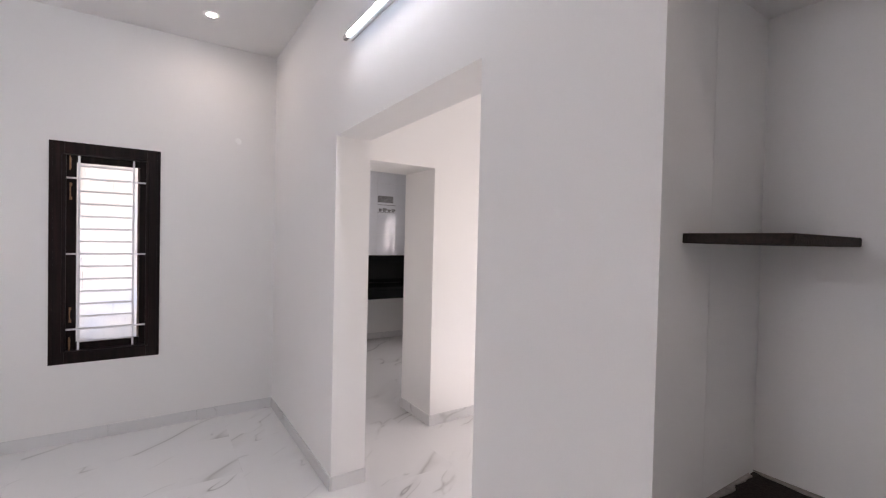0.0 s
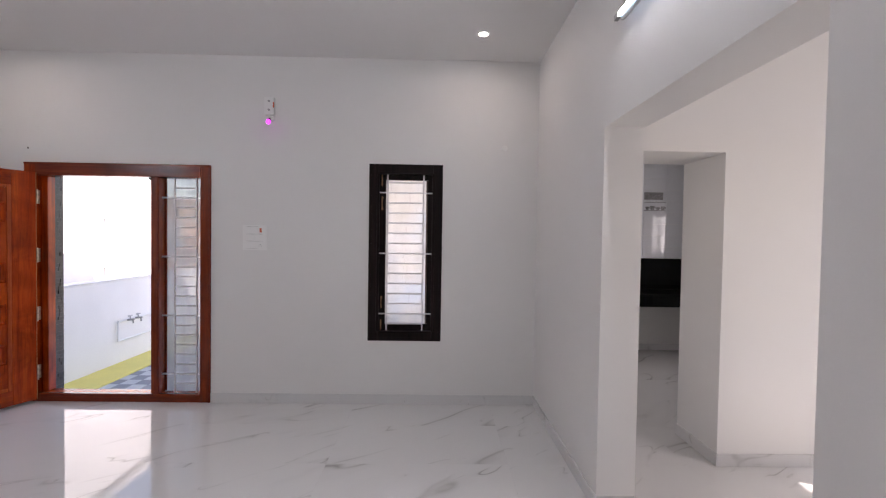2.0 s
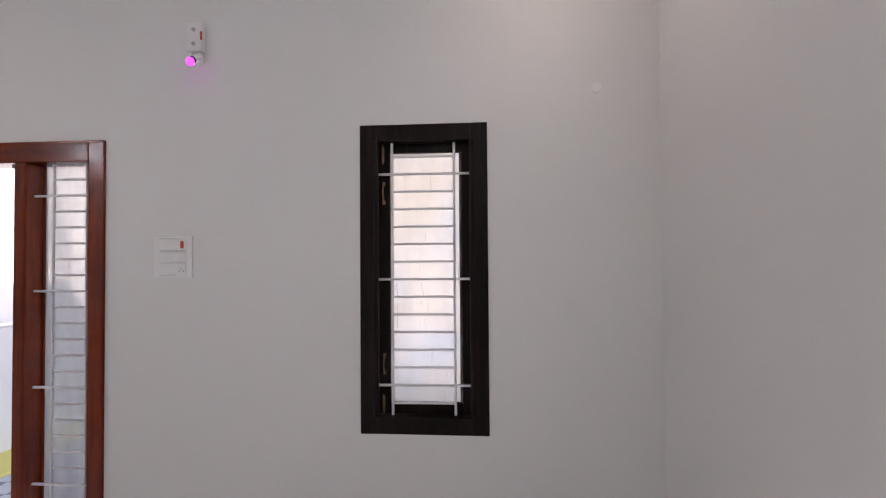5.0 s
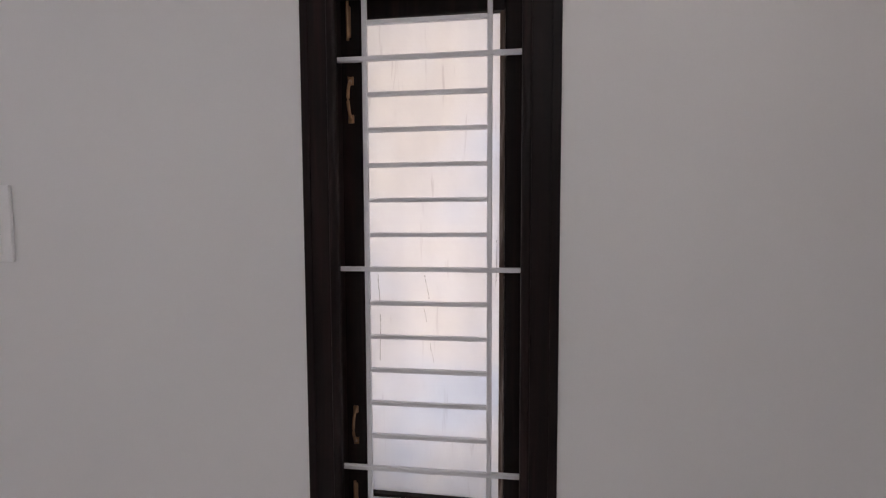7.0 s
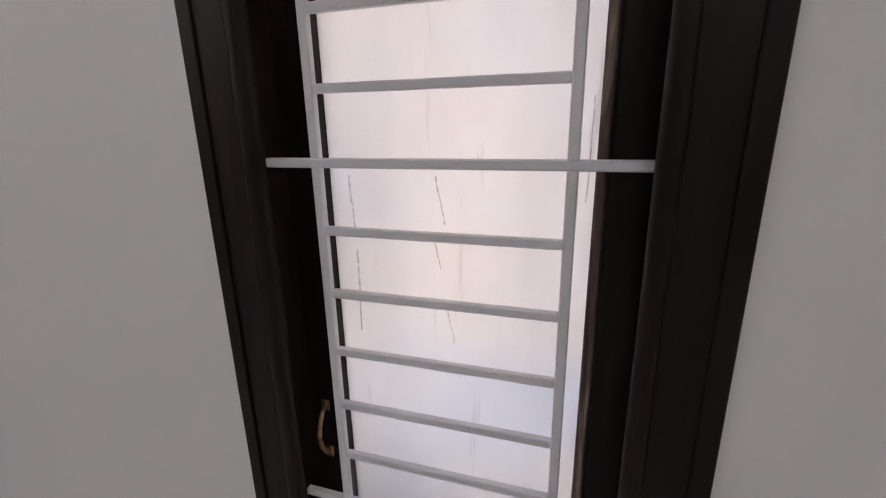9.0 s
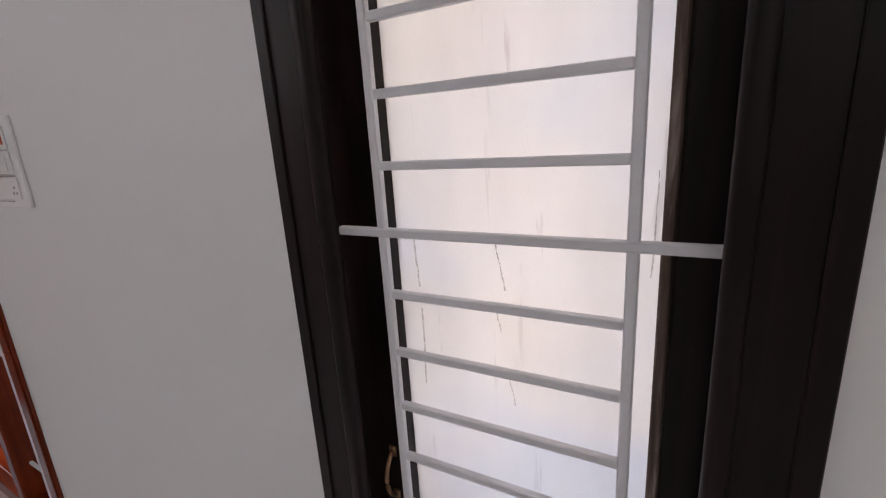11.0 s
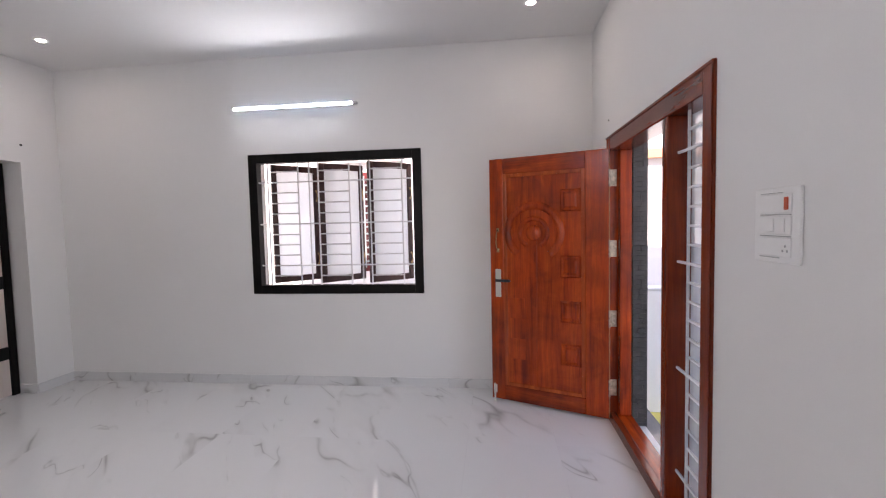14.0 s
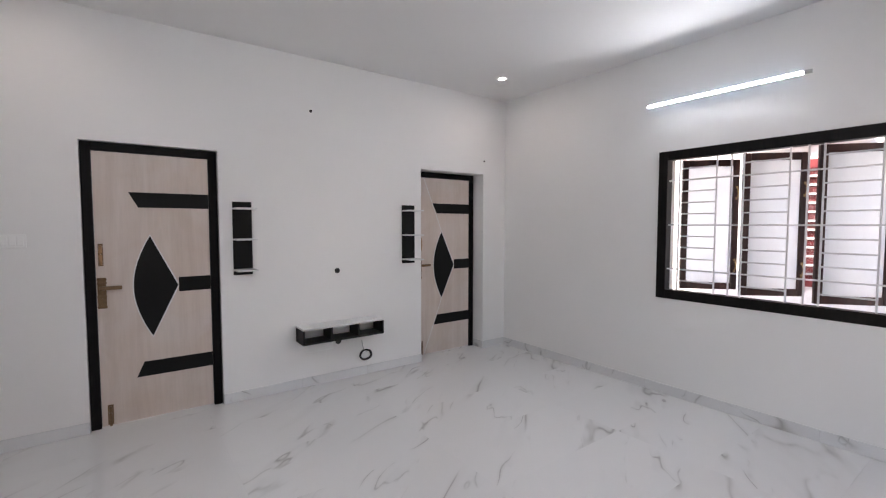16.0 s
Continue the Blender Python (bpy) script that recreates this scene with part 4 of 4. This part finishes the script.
# ---- tube lights and downlights ----
def tube_light(m, length=1.17):
    root = thing("tube_light", m, "slim white LED batten tube, lit, on white wall", "tube light", "tube lights")
    part("batten", box(-length / 2, length / 2, 0, 0.022, -0.014, 0.014, 0.003), PLASTIC, root)
    part("channel", box(-length / 2 + 0.012, length / 2 - 0.03, 0.0222, 0.034, -0.011, 0.011), TUBESIDE, root, "faintly glowing tube side")
    # diffuser face tilted down to keep the ceiling patch dim
    arc = [(0.0342 + 0.0066 * (1 - i / 8) + 0.0014 * math.sin(math.pi * i / 8), 0.0095 - 0.0190 * i / 8) for i in range(9)]
    part("tube", prism(arc, "x", -length / 2 + 0.012, length / 2 - 0.03), TUBE, root, "glowing diffuser")
    # opaque wedge added to block light from the diffuser's back
    part("light_shield", prism([(0.0341, -0.0092), (0.0341, 0.0110), (0.0421, 0.0110), (0.0404, 0.0097)], "x", -length / 2 + 0.012, length / 2 - 0.03), PLASTIC, root)
    part("end_cap", box(-length / 2, -length / 2 + 0.012, 0.0222, 0.0445, -0.0125, 0.0125, 0.003), PLASTIC, root)
    part("end_cap", box(length / 2 - 0.03, length / 2 + 0.02, 0.0225, 0.0445, -0.0135, 0.0135, 0.003), GREYPLASTIC, root, "grey end cap")
    return root


tube_light(Matrix.Translation((XW, -2.645, 2.592)) @ Matrix.Rotation(-math.pi / 2, 4, "Z") @ Matrix.Diagonal((-1, 1, 1, 1)))
tube_light(Matrix.Translation((XE, -2.345, 2.585)) @ Matrix.Rotation(math.pi / 2, 4, "Z"))
# the last one is unseen, added by symmetry to brighten the niche
for x, y in ((0.94, -0.52), (-2.85, -4.48), (-2.87, -0.56), (0.94, -4.48)):
    dl = thing("downlight", Matrix.Translation((x, y, H)), "small round white recessed downlight, lit, in ceiling", "downlight", "ceiling downlights")
    part("trim_ring", lathe([(0.050, 0.0), (0.050, -0.004), (0.034, -0.007), (0.0295, -0.003), (0.0295, 0.0)], None, 24), PLASTIC, dl, "", True)
    part("lens", lathe([(0.029, -0.001), (0.029, -0.004), (0.018, -0.006), (0.001, -0.0065)], None, 24), SPOT, dl, "glowing lens", True)
hook = thing("fan_hook", Matrix.Translation((-2.34, -2.59, H)), "bare ceiling fan hook with loose wires", "ceiling hook")
part("hook", sweep([(0.0, 0.0, 0.0), (0.0, 0, -0.03), (0.018, 0, -0.045), (0.0, 0, -0.062), (-0.018, 0, -0.045)], 0.005, 8), STEEL, hook, "", True)
part("wire", sweep([(0.02, 0.02, 0), (0.03, 0.03, -0.04), (0.05, 0.02, -0.05)], 0.003, 6), REDPLASTIC, hook)

# ---- niche: granite shelf and counter ----
sh = thing("niche_shelf", Matrix.Translation((1.79, -3.62, 1.521)), "thin brown granite shelf let into a white wall recess", "shelf")
part("slab", box(-0.205, 0.198, -0.115, 0.089, -0.012, 0.010, 0.002), BROWNGRAN, sh)
ct = thing("niche_counter", Matrix.Translation((1.76, -4.06, 0.868)), "dark brown granite counter slab filling a wall recess", "counter")
part("slab", box(-0.245, 0.23, -0.89, 0.53, -0.02, 0.02, 0.002), BROWNGRAN, ct)
part("support", box(-0.2, 0.23, -0.89, -0.79, -0.867, -0.0205), PAINT, ct, "white plastered support")
rag = random.Random(11)
line = [(0.2295, 0.5295)] + [(0.2295 - rag.uniform(0.004, 0.022), 0.50 - 0.045 * k) for k in range(31)] + [(0.2295, -0.888)]
part("mortar_edge", prism(line, "z", 0.0205, 0.0245), MORTAR, ct, "ragged grey mortar along the wall")
line = [(0.2, 0.5295)] + [(0.19 - 0.022 * k, 0.5295 - rag.uniform(0.003, 0.02)) for k in range(19)] + [(-0.225, 0.5295)]
part("mortar_edge", prism(line, "z", 0.0205, 0.0240), MORTAR, ct, "ragged grey mortar along the wall")

# ---- kitchen glimpsed through the opening ----
kc = thing("kitchen_counter", Matrix.Translation((3.3, 2.05, 0)), "black granite kitchen counter with deep front edge", "counter")
part("worktop", box(-1.55, 0.99, -0.62, 0, 0.80, 0.845, 0.004), GRANITE, kc)
part("front_edge", box(-1.55, 0.99, -0.62, -0.59, 0.685, 0.7995, 0.003), GRANITE, kc)
part("splashback", box(-1.55, 0.99, -0.02, -0.001, 0.846, 1.262, 0.002), GRANITE, kc)
part("support", box(-1.55, -1.45, -0.58, -0.001, 0.0, 0.7995), PAINT, kc, "white plastered support")
part("support", box(0.89, 0.99, -0.58, -0.001, 0.0, 0.7995), PAINT, kc, "white plastered support")

kw = tagged(new("window_3"), "small kitchen window with dark frame and white bars", kind="structure")
for ya, yb, za, zb in ((0.24, 0.28, 1.27, 1.95), (0.92, 0.96, 1.27, 1.95), (0.28, 0.92, 1.27, 1.31), (0.28, 0.92, 1.91, 1.95), (0.585, 0.615, 1.31, 1.91)):
    part("window_frame", box(4.36, 4.42, ya, yb, za, zb, 0.003), BLACKWOOD, kw)
for k in range(6):
    part("bar", box(4.34, 4.352, 0.242, 0.958, 1.355 + 0.1 * k, 1.367 + 0.1 * k, 0.002), WHITEMETAL, kw)

# ---- outdoors ----
GZ0 = -0.60
structure("ground", box(-400, 400, -400, 400, GZ0 - 0.4, GZ0 - 0.03), SOIL, "sandy ground around the houses")
structure("foundation", box(XW - WT, 5.2, -5.9, 0.23, GZ0 - 0.02, -0.141), EXTWALL, "white plastered plinth")
structure("porch", box(-3.7, -0.9, 0.2345, 0.36, GZ0, -0.03), PORCH, "grey granite threshold slab")
structure("porch_step", box(-2.2, -0.9, 0.361, 0.66, GZ0, -0.32), PORCH, "grey granite step")
structure("window_sunshade", box(XW - WT - 0.55, XW - WT - 0.0005, -3.45, -1.15, 2.21, 2.29, 0.006), PEACH, "peach painted concrete sunshade over the wide window")
cw = tagged(new("compound_wall"), "white plastered compound wall with yellow base band", kind="structure")
part("wall", box(-4.57, -4.42, -9.0, 14.0, GZ0 - 0.03, 0.745, 0.01), EXTWALL, cw)
part("coping", box(-4.585, -4.405, -9.0, 14.0, 0.746, 0.77, 0.006), EXTWALL, cw)
part("base_band", box(-4.42, -3.89, 0.3, 14.0, GZ0 - 0.02, GZ0 + 0.03, 0.01), YELLOW, cw, "yellow painted base kerb")
nb = thing("neighbour_house", Matrix.Translation((-6.2, 0, GZ0)), "plain white neighbouring house wall with drainpipe", "house")
part("wall", box(-6.0, 0, -10, 7.4, 0, 4.5), EXTWALL, nb)
part("roof_slab", box(-6.15, 0.12, -10.3, 7.5, 4.5, 4.62, 0.01), EXTWALL, nb)
dp = rod((0.05, 5.26, 0.0), (0.05, 5.26, 2.70), 0.028)
for z in (0.4, 1.4, 2.4):
    add_box(dp, 0.0, 0.082, 5.222, 5.298, z - 0.02, z + 0.02, 0.003)
add_rod(dp, (0.05, 5.26, 2.70), (0.05, 5.26, 2.76), 0.036)
part("drainpipe", dp, GREYPLASTIC, nb, "grey drainpipe with clamps")
nw = part("window", box(-0.02, 0.05, -2.98, -2.30, 1.39, 2.90, 0.005), REDPAINT, nb, "dark red window frame")
part("glass", box(0.045, 0.055, -2.90, -2.38, 1.50, 2.80), GLASS, nw)
for k in range(12):
    part("bar", box(0.06, 0.085, -2.92, -2.36, 1.535 + 0.105 * k, 1.557 + 0.105 * k), GREYPLASTIC, nw)
for yb in (-2.80, -2.48):
    part("bar", box(0.086, 0.10, yb - 0.012, yb + 0.012, 1.45, 2.84), GREYPLASTIC, nw)
part("sunshade", box(0.0, 0.12, -3.3, -2.2, 3.05, 3.10), EXTWALL, nb)
part("beam", box(0.0, 0.12, 0.3, 2.4, 2.95, 3.07), ORANGE, nb, "terracotta painted band")
pillar = tagged(new("porch_pier"), "pier clad in black slate tiles beside the door", kind="structure")
part("core", box(-3.45, -2.863, 0.235, 0.242, GZ0, 2.75), SLATE, pillar)
part("reveal_lining", box(-2.969, -2.863, 0.137, 0.2345, -0.01, 2.08), SLATE, pillar)
ledge = random.Random(5)
for j in range(60):
    za, y = j * 0.035 - 0.02, 0.138
    while y < 0.2335:
        ln = min(ledge.uniform(0.035, 0.09), 0.2335 - y)
        if 0.2335 - y - ln < 0.02:
            ln = 0.2335 - y
        part("slate", box(-2.8635, -2.860 + ledge.uniform(0.0, 0.007), y + 0.0006, y + ln - 0.0006, za + 0.0007, za + 0.0343, 0.0012), SLATE, pillar)
        y += ln

# tap and pipes on the compound wall
tap = thing("garden_tap", Matrix.Translation((-4.405, 3.08, 0.09)), "white pipework with tap on compound wall", "tap")
part("pipe", sweep([(0.03, 0.0, 0.0), (0.03, 0.0, -0.31)], 0.016, 8), PVC, tap)
part("pipe", sweep([(0.03, 0.0, -0.3), (0.03, 1.5, -0.3)], 0.016, 8), PVC, tap)
part("pipe", sweep([(0.03, 0.0, 0.0), (0.03, 1.5, 0.0)], 0.016, 8), PVC, tap)
for y in (0.2, 0.39):
    body = rod((0.03, y, 0.0), (0.15, y, 0.012), 0.016, 10)
    add_rod(body, (0.13, y, 0.01), (0.135, y, -0.05), 0.012, 10)
    add_rod(body, (0.085, y, 0.01), (0.085, y, 0.065), 0.009, 8)
    spout = part("tap_body", body, CHROME, tap, "grey chrome tap body", True)
    part("tap_handle", box(0.07, 0.10, y - 0.04, y + 0.04, 0.062, 0.078, 0.004), CHROME, spout)

# far house and tree seen through the sidelight
ph = thing("far_house", Matrix.Translation((-16.2, 20, GZ0)), "peach painted single-storey house beyond the yard", "house")
part("wall", box(-3.5, 3.5, 0, 6, 0, 3.9), PEACH, ph)
part("roof", box(-3.8, 3.8, -0.4, 6.3, 3.9, 4.08, 0.02), EXTWALL, ph)
for x in (-2.0, 0.4, 2.7):
    for z in (1.3,):
        win = part("window", box(x - 0.5, x + 0.5, -0.03, 0.1, z, z + 1.3, 0.01), WHITEMETAL, ph)
        part("pane", box(x - 0.42, x + 0.42, -0.04, -0.02, z + 0.08, z + 1.22), GLASS, win)
        for k in range(7):
            part("bar", box(x - 0.46, x + 0.46, -0.075, -0.055, z + 0.12 + 0.17 * k, z + 0.145 + 0.17 * k), WHITEMETAL, win)


for k in range(27):
    part("grille_bar", box(-3.27 + 0.25 * k, -3.24 + 0.25 * k, -0.30, -0.27, 0.75, 3.5), WHITEMETAL, ph)
for k in range(8):
    part("grille_rail", box(-3.3, 3.3, -0.335, -0.305, 0.8 + 0.37 * k, 0.84 + 0.37 * k), WHITEMETAL, ph)


def tree(x, y, h, seed):
    rnd = random.Random(seed)
    root = thing("tree", Matrix.Translation((x, y, GZ0 - 0.03)), "leafy green tree beyond the compound wall", "tree")
    bm = rod((0, 0, 0), (0.1, 0.05, h * 0.55), 0.14, 10, 0.08)
    tips = []
    for k in range(9):
        a, rr = k * 2.4, rnd.uniform(0.5, 1.3)
        p0 = Vector((0.1 * k / 9, 0.05, h * (0.3 + 0.03 * k)))
        p1 = p0 + Vector((rr * math.cos(a), rr * math.sin(a), rnd.uniform(0.6, 1.4)))
        add_rod(bm, p0, p1, 0.045, 6, 0.015)
        tips.append(p1)
    part("trunk", bm, BARK, root)
    verts, faces = [], []
    for p in tips:
        for _ in range(330):
            d = Vector((rnd.gauss(0, 0.42), rnd.gauss(0, 0.42), rnd.gauss(0, 0.34)))
            c = p + d
            u = Vector((rnd.uniform(-1, 1), rnd.uniform(-1, 1), rnd.uniform(-0.6, 0.6))).normalized()
            v = u.cross(Vector((rnd.uniform(-1, 1), rnd.uniform(-1, 1), 1))).normalized()
            s = rnd.uniform(0.05, 0.10)
            n = len(verts)
            verts += [c - u * s, c + v * s * 0.45, c + u * s, c - v * s * 0.45]
            faces.append((n, n + 1, n + 2, n + 3))
    me = bpy.data.meshes.new("crown")
    me.from_pydata(verts, [], faces)
    me.materials.append(LEAF)
    crown = new("crown", me)
    crown.parent = root
    return root


tree(-10.7, 18.6, 5.6, 4)

# ---- pieces: kitchen tiles, yard pavers ----
splash = tagged(new("tile_wall"), "glazed white kitchen wall tiles with grey decor band", kind="structure")
kt = mesh_of("wall_tile", box(-0.1538, 0.1538, -0.006, 0, -0.0763, 0.0763, 0.0015), TILE)
motif = bmesh.new()
for mx, mw, mh in ((-0.105, 0.05, 0.045), (-0.035, 0.06, 0.055), (0.04, 0.05, 0.04), (0.11, 0.055, 0.05)):
    bm2 = lathe([(mw * 0.22, 0.0), (mw * 0.42, 0.006), (mw * 0.52, mh), (mw * 0.46, mh)], None, 10)
    add_box(bm2, mw * 0.5, mw * 0.75, -0.002, 0.002, mh * 0.4, mh * 0.8)
    bm2.transform(Matrix.Translation((mx, -0.006, -0.04)) @ Matrix.Diagonal((1, 0.06, 1, 1)))
    tmp = bpy.data.meshes.new("motif_piece")
    bm2.to_mesh(tmp)
    bm2.free()
    motif.from_mesh(tmp)
add_box(motif, -0.15, 0.15, -0.0070, -0.0058, -0.052, -0.044)
add_box(motif, -0.15, 0.15, -0.0070, -0.0058, 0.060, 0.068)
motif_mesh = mesh_of("motif", motif, DECOR)
block_mesh = mesh_of("grey_block", box(-0.15, 0.11, -0.0075, -0.0058, -0.055, 0.045), DECOR)
for j in range(11):
    for i in range(9):
        t = new("wall_tile", kt)
        t.location = (1.725 + 0.31 * i, 2.049, 1.342 + 0.155 * j)
        t.parent = splash
        if j in (4, 5) and i in (0, 2, 4, 6, 8):
            d = new("decor", motif_mesh if j == 4 else block_mesh)
            d.parent = t
yard = tagged(new("pavement"), "checked grey and white yard pavers", kind="structure")
me = mesh_of("bed", box(-3.95, 1.5, 0.40, 13.0, GZ0 - 0.03, GZ0 - 0.012), JOINT)
bed = new("bed", me)
bed.parent = yard
pl = mesh_of("paver", box(-0.098, 0.098, -0.098, 0.098, -0.011, 0.004, 0.003), PAVER_L)
pd = mesh_of("paver", box(-0.098, 0.098, -0.098, 0.098, -0.011, 0.004, 0.003), PAVER_D)
for i in range(10):
    for j in range(29):
        t = new("paver", pd if (i + j) % 2 else pl)
        t.location = (-3.85 + 0.2 * i, 0.51 + 0.2 * j, GZ0)
        t.parent = yard
